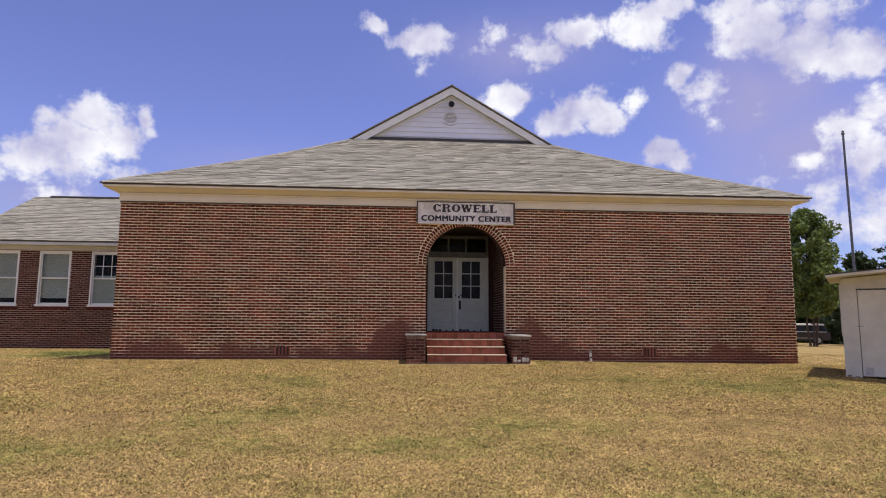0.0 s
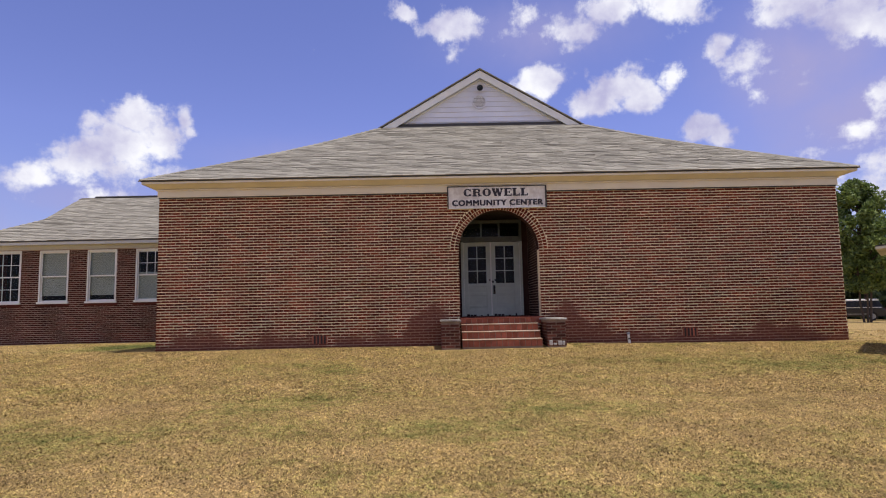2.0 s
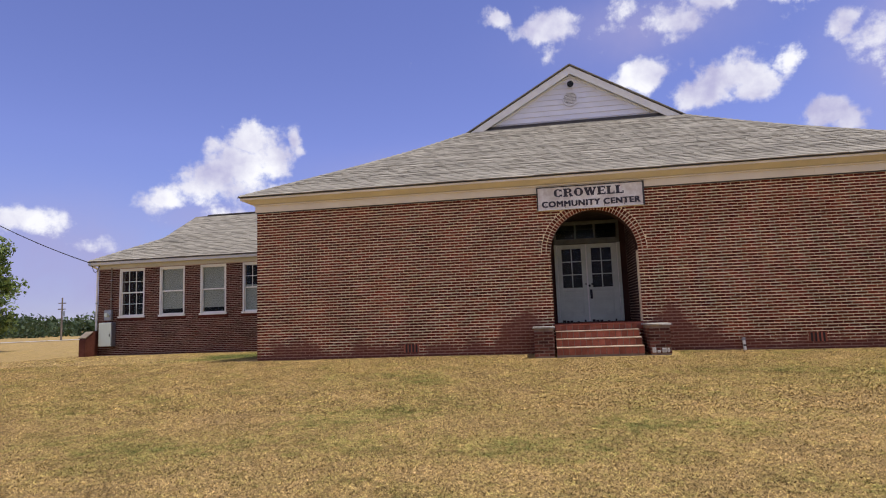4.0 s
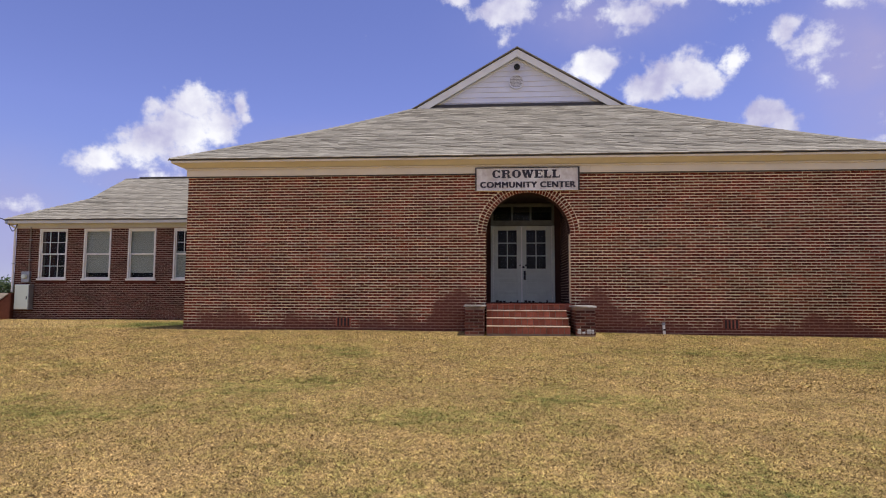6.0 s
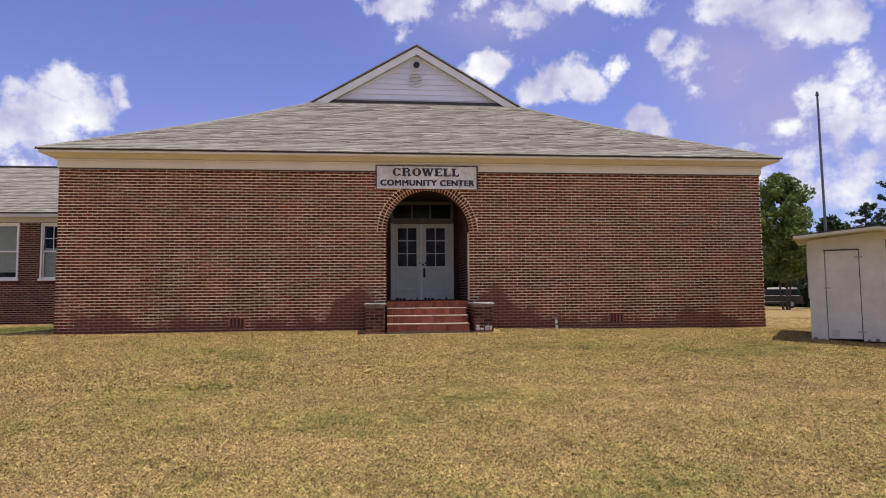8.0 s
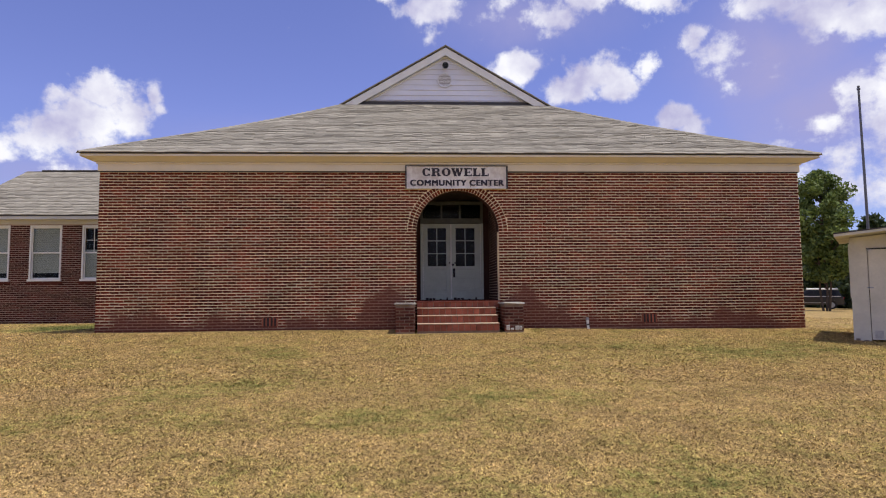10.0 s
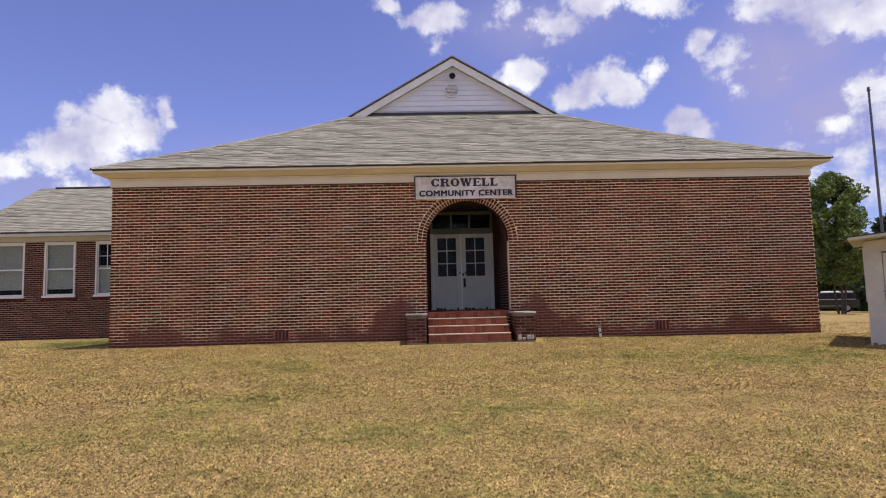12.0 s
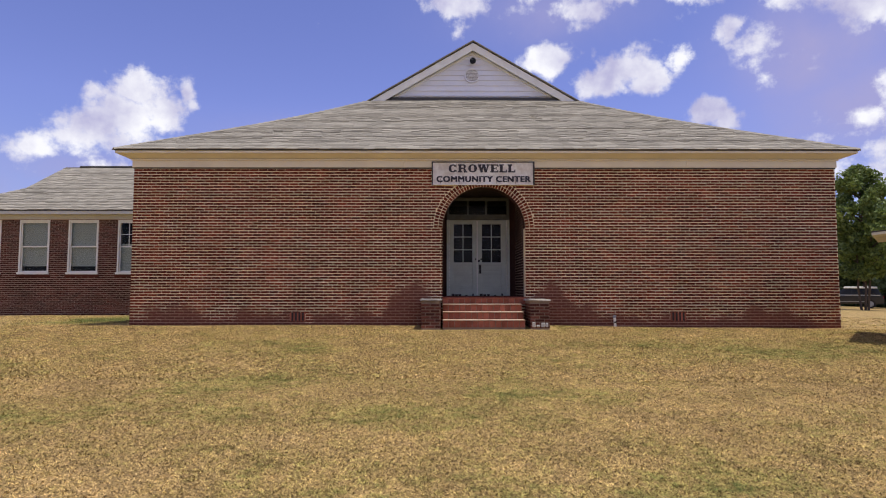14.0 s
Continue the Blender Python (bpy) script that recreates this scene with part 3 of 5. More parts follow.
# added wall whose near-black colour stands in for the unlit hall
tagged(part("wall_porch_back", boxed(PX0 - 1.2, PX1 + 1.2, DOOR_Y + 3.0, DOOR_Y + 3.1, 0.0, 3.5), "dark_room"), "near-black wall standing in for the unlit hall behind the entrance doors", kind="structure")
# near-black ceiling colour stands in for the porch's shade
tagged(part("ceiling_porch", boxed(PX0 - 0.2, PX1 + 0.2, 0.345, DOOR_Y + 0.3, 3.36, 3.46), "dirt_and_shade"), "porch ceiling coloured near-black for the shade of the recess", kind="structure")
tagged(part("floor_porch", boxed(PX0, PX1, -0.02, DOOR_Y + 0.3, FLOOR_Z - 0.16, FLOOR_Z), "paving"), "worn brick-paved porch floor", kind="structure")


# ---- entrance doors ----
def entrance():
    y = DOOR_Y
    d = tagged(empty("door_1", 0, y, FLOOR_Z), "grey painted double entrance doors with small panes and transom", kind="structure")

    def add(name, bm, mat, parent=d, label=""):
        ob = part(name, bm, mat, None, label)
        ob.parent = parent
        ob.matrix_parent_inverse = Matrix.Translation((0, -y, -FLOOR_Z)) if parent == d else Matrix()
        return ob

    L, R, T = -0.765, 0.775, 2.71
    z0 = FLOOR_Z + 0.012
    for a, b in ((L - 0.085, L - 0.012), (R + 0.012, R + 0.085)):
        add("frame_post", boxed(a, b, y, y + 0.16, FLOOR_Z, 2.72, bevel=0.006), "door")
        # frame above the doors is coloured dark for the arch's shade
        add("transom_post", boxed(a, b, y + 0.004, y + 0.156, 2.72, 3.33, bevel=0.006), "door_shade", d, "transom frame, coloured dark for the shade under the arch")
    add("transom_bar", boxed(L - 0.012, R + 0.012, y - 0.01, y + 0.15, T + 0.008, 2.86, bevel=0.008), "door_shade")
    add("head", boxed(L - 0.012, R + 0.012, y, y + 0.15, 3.235, 3.33, bevel=0.006), "door_shade")
    for x in (-0.27, 0.23):
        add("transom_mullion", boxed(x - 0.022, x + 0.022, y + 0.02, y + 0.10, 2.86, 3.235), "door_shade")
    for a, b in ((L - 0.012, -0.292), (-0.248, 0.208), (0.252, R + 0.012)):
        add("transom_pane", boxed(a, b, y + 0.055, y + 0.062, 2.86, 3.235), "glass")
    for side, (a, b) in (("l", (L, -0.014)), ("r", (-0.006, R))):
        leaf = add("door_leaf", boxed(a, b, y + 0.066, y + 0.074, z0 + 0.02, 1.52), "door")

        def sub(name, bm, mat, label=""):
            ob = part(name, bm, mat, leaf, label)
            return ob

        ga, gb = a + 0.11, b - 0.135
        if side == "r":
            ga, gb = a + 0.115, b - 0.15
        sub("stile", boxed(a, ga, y + 0.03, y + 0.075, z0, T, bevel=0.004), "door")
        sub("stile", boxed(gb, b, y + 0.03, y + 0.075, z0, T, bevel=0.004), "door")
        for za, zb in ((z0, z0 + 0.17), (1.22, 1.30), (0.90, 0.955), (1.47, 1.56), (2.60, T)):
            sub("rail", boxed(ga, gb, y + 0.031, y + 0.074, za, zb, bevel=0.004), "door")
        for za, zb in ((z0 + 0.17, 0.90), (0.955, 1.22), (1.30, 1.47)):
            sub("panel", boxed(ga + 0.022, gb - 0.022, y + 0.056, y + 0.0655, za + 0.022, zb - 0.022, bevel=0.008), "door")
        gm = (ga + gb) / 2
        sub("muntin", boxed(gm - 0.011, gm + 0.011, y + 0.036, y + 0.068, 1.56, 2.60), "door")
        for i in (1, 2):
            zc = 1.56 + 1.04 * i / 3
            sub("muntin", boxed(ga, gb, y + 0.037, y + 0.067, zc - 0.011, zc + 0.011), "door")
        for i in range(3):
            for pa, pb in ((ga, gm - 0.011), (gm + 0.011, gb)):
                sub("pane", boxed(pa, pb, y + 0.050, y + 0.056, 1.56 + 1.04 * i / 3 + 0.011, 1.56 + 1.04 * (i + 1) / 3 - 0.011), "glass")
        rng = random.Random(4 + len(side + str(a)))
        for k in range(7):
            xa = a + 0.05 + k * (b - a - 0.1) / 7
            if rng.random() < 0.75:
                sub("scuff", boxed(xa, xa + rng.uniform(0.04, 0.11), y + 0.0275, y + 0.031, z0 + 0.003, z0 + rng.uniform(0.02, 0.06)), "dirt_and_shade", "dark scuffed grime along the door's foot")
        if side == "r":
            sub("handle_plate", boxed(a + 0.035, a + 0.095, y + 0.018, y + 0.03, 1.26, 1.50, bevel=0.006), "black", "black metal pull plate")
            bm = bmesh.new()
            for z in (1.31, 1.46):
                cyl(bm, (a + 0.065, y + 0.02, z), (a + 0.065, y - 0.035, z), 0.010, n=8)
            cyl(bm, (a + 0.065, y - 0.035, 1.30), (a + 0.065, y - 0.035, 1.47), 0.011, n=8)
            sub("handle", bm, "black")
            bm = bmesh.new()
            cyl(bm, (a + 0.03, y + 0.03, 1.60), (a + 0.03, y + 0.005, 1.60), 0.032, n=14)
            cyl(bm, (a + 0.10, y + 0.03, 1.645), (a + 0.10, y + 0.005, 1.645), 0.026, n=14)
            sub("lock", bm, "black", "black deadbolt lock")
        else:
            bm = bmesh.new()
            cyl(bm, (b - 0.05, y + 0.03, 1.65), (b - 0.05, y + 0.0, 1.65), 0.022, n=12)
            sub("lock", bm, "black", "black deadbolt lock")
    add("astragal", boxed(-0.040, -0.004, y + 0.010, y + 0.029, z0 + 0.01, T - 0.01, bevel=0.004), "white", d, "pale strip covering the joint of the doors")
    for x in (L - 0.012, R + 0.002):
        add("door_stop", boxed(x, x + 0.010, y + 0.006, y + 0.028, z0, T), "white", d, "pale worn edge of the door frame")
    add("threshold", boxed(L - 0.08, R + 0.08, y - 0.02, y + 0.16, FLOOR_Z + 0.001, FLOOR_Z + 0.014), "dirt_and_shade", d, "dirty door threshold")


entrance()


# ---- steps and piers ----
def steps():
    s = tagged(empty("porch_steps", 0, 0, 0), "four weathered brick steps with pale nosings", "steps")
    zs = [-0.2, 0.165, 0.335, 0.50, FLOOR_Z - 0.002]
    ys = [-0.90, -0.63, -0.36, -0.09]
    x0, x1 = PX0 + 0.005, PX1 - 0.145
    rng = random.Random(3)
    for k in range(4):
        za, zb = (zs[k] if k else -0.25), zs[k + 1]
        core = part("step", boxed(x0, x1, ys[k] + 0.012, 0.0 if k < 3 else -0.021, za, zb - 0.022), "mortar_grimy", s)
        n = 14
        w = (x1 - x0) / n
        for i in range(n):
            xa = x0 + i * w + rng.uniform(0.003, 0.007)
            part("step_brick", boxed(xa, x0 + (i + 1) * w - 0.006, ys[k] + rng.uniform(-0.004, 0.006), ys[k] + 0.10, zs[k] + 0.004 if k else 0.0, zb - 0.024, bevel=0.004), "paving", core)
        part("nosing", boxed(x0, x1, ys[k] - 0.022, (ys[k + 1] if k < 3 else -0.021), zb - 0.022, zb, bevel=0.005), "nosing" if k < 3 else "paving", core, "pale tread edge" if k < 3 else "brick-paved top edge")


def pier(xa, xb, broken):
    p = tagged(empty("porch_pier", (xa + xb) / 2, -0.45, 0), "low dark brick porch pier with a cracked concrete cap" if broken else "low grimy brick porch pier with a stained concrete cap", "pier", "piers beside the steps")
    ox, oy = (xa + xb) / 2, -0.45

    def add(name, bm, mat, label=""):
        bmesh.ops.translate(bm, vec=(-ox, -oy, 0), verts=bm.verts)
        return part(name, bm, mat, p, label)

    ya = -0.90
    core = add("core", boxed(xa + 0.01, xb - 0.01, ya + 0.01, 0.0, -0.25, 0.578), "mortar_grimy")
    rng = random.Random(int(xa * 100))
    k = 0
    z = -0.012
    while z + COURSE < 0.60:
        off = 0.0 if k % 2 else -BL / 2
        u = xa + off
        while u < xb - 0.02:
            a, b = max(u, xa), min(u + BL - JOINT, xb)
            if b - a > 0.03:
                ob = part("brick", boxed(a - ox, b - ox, ya - oy + rng.uniform(-0.003, 0.003), ya + 0.09 - oy, z, z + COURSE - JOINT, bevel=0.003), "pier_brick", core)
            u += BL
        u = ya + 0.10 + (0 if k % 2 else 0.05)
        while u < -0.06:
            b = min(u + BL - JOINT, -0.01)
            for xx in ((xa - 0.002, xa + 0.08), (xb - 0.08, xb + 0.002)):
                part("brick", boxed(xx[0] - ox, xx[1] - ox, u - oy, b - oy, z, z + COURSE - JOINT), "pier_brick", core)
            u += BL
        z += COURSE
        k += 1
    cap = boxed(xa - 0.025, xb + 0.025, ya - 0.025, 0.0, 0.580, 0.622, bevel=0.008)
    for v in cap.verts:
        v.co += Vector((rng.uniform(-1, 1), rng.uniform(-1, 1), rng.uniform(-1, 0.4))) * (0.012 if broken else 0.006)
    add("cap", cap, "cap_dark")
    if broken:
        for i in range(4):
            x = xa + 0.03 + i * 0.10
            add("loose_mortar", boxed(x, x + rng.uniform(0.05, 0.1), ya - 0.012, ya + 0.03, 0.0, rng.uniform(0.05, 0.12), bevel=0.012), "concrete", "pale patch of loose mortar")


steps()
pier(-1.445, -1.005, False)
pier(0.985, 1.415, True)

# ---- sign ----
def sign():
    s = tagged(empty("sign", 0, -0.09, 3.32), "weathered white board sign with black lettering in a dark frame", "sign")

    def add(name, bm, mat, label=""):
        bmesh.ops.translate(bm, vec=(0, 0.09, -3.32), verts=bm.verts)
        return part(name, bm, mat, s, label)

    x0, x1, z0, z1 = -1.225, 1.235, 3.325, 3.885
    add("board", boxed(x0 + 0.03, x1 - 0.03, -0.075, -0.035, z0 + 0.02, z1 - 0.02), "sign")
    for a in ((x0, x0 + 0.028, -0.095, -0.03, z0, z1), (x1 - 0.040, x1, -0.095, -0.03, z0, z1), (x0 + 0.028, x1 - 0.04, -0.095, -0.03, z1 - 0.022, z1)):
        add("frame_strip", boxed(*a, bevel=0.004), "dark_trim", "dark brown frame strip")
    add("frame_strip", boxed(x0 + 0.028, x1 - 0.04, -0.09, -0.03, z0, z0 + 0.022), "white", "pale bottom frame strip")
    rng = random.Random(5)
    def glyph(text):
        cu = bpy.data.curves.new("letters", "FONT")
        cu.body, cu.size, cu.extrude, cu.space_character = text, 0.20, 0.006, 1.12
        tmp = new("letters", cu)
        bpy.context.view_layer.update()
        me = bpy.data.meshes.new_from_object(tmp.evaluated_get(bpy.context.evaluated_depsgraph_get()))
        bpy.data.objects.remove(tmp)
        return me, max(v.co.x for v in me.vertices)

    line = "COMMUNITY CENTER"
    scale = 2.24 / glyph(line)[1]
    for i, ch in enumerate(line):
        if ch == " ":
            continue
        me, right = glyph(ch)
        at = glyph(line[:i + 1])[1] - right
        me.materials.clear()
        me.materials.append(M["letter"])
        bm = bmesh.new()
        for k, (shift, rise) in enumerate(((-0.011, -0.005), (-0.011, 0.005), (0.011, -0.005), (0.011, 0.005), (0.0, 0.0))):
            copy = me.copy()
            copy.transform(Matrix.Translation((at * scale - 1.11 + shift, 0.0110 + 0.0006 * k, 3.40 - 3.32 + rise)) @ Matrix.Rotation(radians(90), 4, "X") @ Matrix.Diagonal((scale, 0.95, 1, 1)))
            bm.from_mesh(copy)
        part("letter", bm, "letter", s)
    # slab-serif upper line: bars (x0, x1, z0, z1) and bowls (centre x, z, radii, from, to degrees) in a letter 1 high
    slab = 0.15
    stem = [(0.05, 0.33, 0, 1), (-0.03, 0.42, 0, slab), (-0.03, 0.42, 1 - slab, 1)]
    glyphs = {
        "C": (0.86, [(0.72, 0.80, 0.62, 0.98), (0.72, 0.80, 0.04, 0.30)], [(0.43, 0.5, 0.43, 0.5, 0.29, 30, 330)]),
        "R": (0.92, stem + [(0.28, 0.55, 1 - slab, 1), (0.28, 0.55, 0.45, 0.45 + slab), (0.70, 0.92, 0, slab)], [(0.53, 0.725, 0.27, 0.275, 0.25, -90, 90), (0.55, 0.22, 0.24, 0.28, 0.24, -75, 90)]),
        "O": (0.90, [], [(0.45, 0.5, 0.45, 0.5, 0.29, 0, 360)]),
        "W": (1.18, [(0.0, 0.36, 1 - slab, 1), (0.44, 0.74, 1 - slab, 1), (0.86, 1.18, 1 - slab, 1)], []),
        "E": (0.80, stem + [(0.28, 0.76, 0, slab), (0.28, 0.76, 1 - slab, 1), (0.28, 0.58, 0.45, 0.55), (0.68, 0.78, 0, 0.30), (0.68, 0.78, 0.70, 1), (0.52, 0.60, 0.36, 0.64)], []),
        "L": (0.76, stem + [(0.28, 0.72, 0, slab), (0.64, 0.74, 0, 0.34)], []),
    }
    word = "CROWELL"
    total = sum(glyphs[ch][0] for ch in word) + 0.10 * (len(word) - 1)
    k, tall, x = 1.60 / total, 0.195, -0.02 - 0.80
    for ch in word:
        w, bars, bowls = glyphs[ch]
        bm = bmesh.new()
        lift = 0.0
        for a, b, c, d in bars:
            lift += 0.0003
            box(bm, x + a * k, x + b * k, -0.081 - lift, -0.074, 3.625 + c * tall, 3.625 + d * tall)
        slants = ((0.10, 0.40), (0.30, 0.52), (0.55, 0.80), (0.78, 1.02)) if ch == "W" else ()
        for i, (a, b) in enumerate(slants):
            top, bot = (a, b) if i % 2 == 0 else (b, a)
            th = 0.27 if i % 2 == 0 else 0.15
            if i % 2:
                top, bot = b + 0.04, a + 0.02
            q = [(bot - th / 2, 0), (bot + th / 2, 0), (top + th / 2, 1), (top - th / 2, 1)]
            lo = [bm.verts.new((x + u * k, -0.0815 - 0.0004 * i, 3.625 + v * tall)) for u, v in q]
            bm.faces.new(lo)
        for cx, cz, rx, rz, th, d0, d1 in bowls:
            n = 28
            pts = []
            for i in range(n + 1):
                an = radians(d0 + (d1 - d0) * i / n)
                inner = (rx - th * (0.45 + 0.55 * abs(math.cos(an))), rz - 0.15)
                pts.append([bm.verts.new((x + (cx + math.cos(an) * r0) * k, -0.083, 3.625 + (cz + math.sin(an) * r1) * tall)) for r0, r1 in ((rx, rz), inner)])
            for (o0, i0), (o1, i1) in zip(pts, pts[1:]):
                bm.faces.new((o0, o1, i1, i0))
        bmesh.ops.recalc_face_normals(bm, faces=bm.faces)
        add("letter", bm, "letter")
        x += (w + 0.10) * k
    for v in range(5):
        xx = x0 + 0.2 + v * 0.45
        add("rust_streak", boxed(xx, xx + 0.012, -0.0775, -0.0755, z0 + 0.03, z0 + rng.uniform(0.08, 0.2)), "wood", "thin brown weather streak")


sign()

# ---- eaves ----
ex0, ex1, ey0, ey1 = roof_points()
trim = tagged(empty("trim_eaves", 0, 0, ZT), "cream painted fascia, soffit and frieze under the roof edge", kind="structure")


def add_trim(name, bm, mat="cream", label=""):
    bmesh.ops.translate(bm, vec=(0, 0, -ZT), verts=bm.verts)
    return part(name, bm, mat, trim, label)


seams = [XL - 0.035, -5.1, -1.9, 1.5, 4.9, XR + 0.035]
for a, b in zip(seams, seams[1:]):
    add_trim("frieze_board", boxed(a, b - 0.003, -0.035, 0.006, ZT - 0.005, 3.975, bevel=0.003))
seams = [ex0 + 0.03, -6.6, -2.4, 1.0, 5.2, ex1 - 0.03]
for a, b in zip(seams, seams[1:]):
    add_trim("fascia_board", boxed(a, b - 0.003, -EAVE + 0.03, -EAVE + 0.05, 4.045, EAVE_Z - 0.03, bevel=0.003))
add_trim("side_fascia", boxed(ex0 + 0.03, ex0 + 0.05, -EAVE + 0.052, ey1, 4.045, EAVE_Z - 0.03))
add_trim("side_fascia", boxed(ex1 - 0.05, ex1 - 0.03, -EAVE + 0.052, ey1, 4.045, EAVE_Z - 0.03))
zo, zi, g = 4.05, 3.955, 0.034
for nm, q in (("soffit", ((ex0 + 0.045, ey0 + 0.045, zo), (ex1 - 0.045, ey0 + 0.045, zo), (XR + g, -g, zi), (XL - g, -g, zi))),
              ("side_soffit", ((ex0 + 0.045, ey1, zo), (ex0 + 0.045, ey0 + 0.045, zo), (XL - g, -g, zi), (XL - g, ey1, zi))),
              ("side_soffit", ((ex1 - 0.045, ey0 + 0.045, zo), (ex1 - 0.045, ey1, zo), (XR + g, ey1, zi), (XR + g, -g, zi)))):
    bm = bmesh.new()
    lo = [bm.verts.new(p) for p in q]
    hi = [bm.verts.new((p[0], p[1], p[2] + 0.02)) for p in q]
    bm.faces.new(lo), bm.faces.new(hi[::-1])
    for i in range(4):
        bm.faces.new((lo[i], lo[(i + 1) % 4], hi[(i + 1) % 4], hi[i]))
    bmesh.ops.recalc_face_normals(bm, faces=bm.faces)
    add_trim(nm, bm)
add_trim("bed_moulding", boxed(XL - 0.06, XR + 0.06, -0.075, -0.036, 3.915, 3.950, bevel=0.008))
# solid dark strip drawn as the shadow line below the frieze
add_trim("shadow_gap", boxed(XL - 0.012, XR + 0.012, -0.016, 0.004, ZT - 0.034, ZT - 0.007), "dark_trim", "dark strip painted in as the shadow line under the frieze board")
add_trim("side_frieze", boxed(XL - 0.035, XL - 0.001, 0.008, BACK_Y, ZT - 0.005, 3.975))
add_trim("side_frieze", boxed(XR + 0.001, XR + 0.035, 0.008, BACK_Y, ZT - 0.005, 3.975))
add_trim("drip_edge", boxed(ex0 + 0.02, ex1 - 0.02, -EAVE + 0.012, -EAVE + 0.03, EAVE_Z - 0.032, EAVE_Z - 0.014), "dark_trim", "thin dark drip edge")

# ---- front gable ----
gable = tagged(empty("gable", ROOF_X, GAB_Y, GAB_Z), "white lap-sided roof gable with pale rake boards", kind="structure")
slope = (RIDGE_Z - GAB_Z) / GAB_W
face_y = 0.20
n_boards = 11
step = (RIDGE_Z - GAB_Z - 0.06) / n_boards
for k in range(n_boards):
    za, zb = 0.06 + k * step, 0.06 + (k + 1) * step
    wa, wb = GAB_W - za / slope - 0.02, max(GAB_W - zb / slope - 0.02, 0.0)
    bm = bmesh.new()
    vs = [bm.verts.new(p) for p in ((-wa, face_y, za), (wa, face_y, za), (wb, face_y + 0.034, zb), (-wb, face_y + 0.034, zb), (-wa, face_y + 0.07, za), (wa, face_y + 0.07, za))]
    bm.faces.new(vs[:4] if wb > 0.02 else [vs[0], vs[1], vs[2]])
    bm.faces.new((vs[4], vs[5], vs[1], vs[0]))
    part("siding_board", bm, "siding", gable)
for sgn in (-1, 1):
    bm = bmesh.new()
    length = math.hypot(GAB_W, RIDGE_Z - GAB_Z)
    ang = math.atan2(RIDGE_Z - GAB_Z, GAB_W)
    for (w0, w1, ya, yb, nm) in ((0.03, 0.25, 0.02, 0.05, "rake_board"), (0.035, 0.06, 0.05, face_y + 0.06, "rake_soffit"), (0.24, 0.29, face_y - 0.03, face_y + 0.01, "rake_frieze")):
        bm = bmesh.new()
        box(bm, 0.0, length, ya, yb, -w1, -w0)
        # mitre at the ridge and at the foot
        for v in bm.verts:
            along, down = v.co.x, -v.co.z
            v.co.x = along + (down / math.tan(ang) if along < length / 2 else -down * math.tan(ang))
        rot = Matrix.Rotation(-ang, 4, "Y")
        bmesh.ops.transform(bm, matrix=Matrix.Translation((-GAB_W, 0, 0)) @ rot, verts=bm.verts)
        if sgn > 0:
            bmesh.ops.scale(bm, vec=(-1, 1, 1), verts=bm.verts)
            bmesh.ops.reverse_faces(bm, faces=bm.faces)
        part(nm, bm, "white", gable, "pale painted rake trim")
part("flashing", boxed(-GAB_W + 0.42, GAB_W - 0.42, face_y - 0.10, face_y + 0.05, -0.05, 0.165), "dark_trim", gable, "dark flashing at the gable foot")
part("backing", boxed(-0.4, 0.4, face_y + 0.06, face_y + 0.1, 0.1, 1.5), "white", gable)


def round_vent(x, z, r):
    v = tagged(empty("gable_vent", x, GAB_Y + face_y - 0.03, z), "round white slatted vent on the gable siding", "vent")
    bm = bmesh.new()
    n = 24
    for i in range(n):
        a0, a1 = 2 * math.pi * i / n, 2 * math.pi * (i + 1) / n
        p = [(math.cos(a) * rr, yy, math.sin(a) * rr) for a in (a0, a1) for rr in (r, r - 0.035) for yy in (-0.03, 0.03)]
        vs = [bm.verts.new(q) for q in p]
        for f in ((0, 4, 6, 2), (0, 1, 5, 4), (2, 6, 7, 3)):
            bm.faces.new([vs[i] for i in f])
    part("ring", bm, "siding", v)
    for k in range(9):
        zz = -r + 0.055 + k * (2 * r - 0.09) / 8.5
        w = math.sqrt(max(r * r - zz * zz, 0.001)) - 0.03
        if w > 0.02:
            bm = bmesh.new()
            box(bm, -w, w, -0.004, 0.004, -0.017, 0.017)
            bmesh.ops.rotate(bm, matrix=Matrix.Rotation(radians(38), 3, "X"), verts=bm.verts)
            bmesh.ops.translate(bm, vec=(0, 0, zz), verts=bm.verts)
            part("slat", bm, "siding", v)
    # near-black disc paints the shade behind the slats
    part("backing", cyl(bmesh.new(), (0, 0.02, 0), (0, 0.05, 0), r - 0.02, n=24), "dirt_and_shade", v)


round_vent(0.03, 7.94, 0.25)
lampo = tagged(empty("gable_lamp", 0.05, GAB_Y + face_y - 0.02, 8.40), "round dark floodlight under the gable peak", "lamp")
part("mount", cyl(bmesh.new(), (0, 0.05, 0.02), (0, -0.05, 0.02), 0.05, n=12), "black", lampo)
part("housing", cyl(bmesh.new(), (0, -0.04, 0), (0, -0.20, -0.03), 0.07, 0.105, n=20), "black", lampo)
part("lens", cyl(bmesh.new(), (0, -0.199, -0.03), (0, -0.21, -0.032), 0.088, n=20), M["glass"], lampo, "dull grey lens")

# ---- wing ----
WY, WXL, WZT, WEZ = 5.9, -17.72, 3.20, 3.47
WIN = [(-16.83, -15.80), (-15.18, -14.17), (-13.54, -12.53), (-11.88, -10.87), (-10.22, -9.21)]
WZ0, WZ1 = 1.36, 3.16
bm = bmesh.new()
edges = [WXL] + [e for w in WIN for e in w] + [XL]
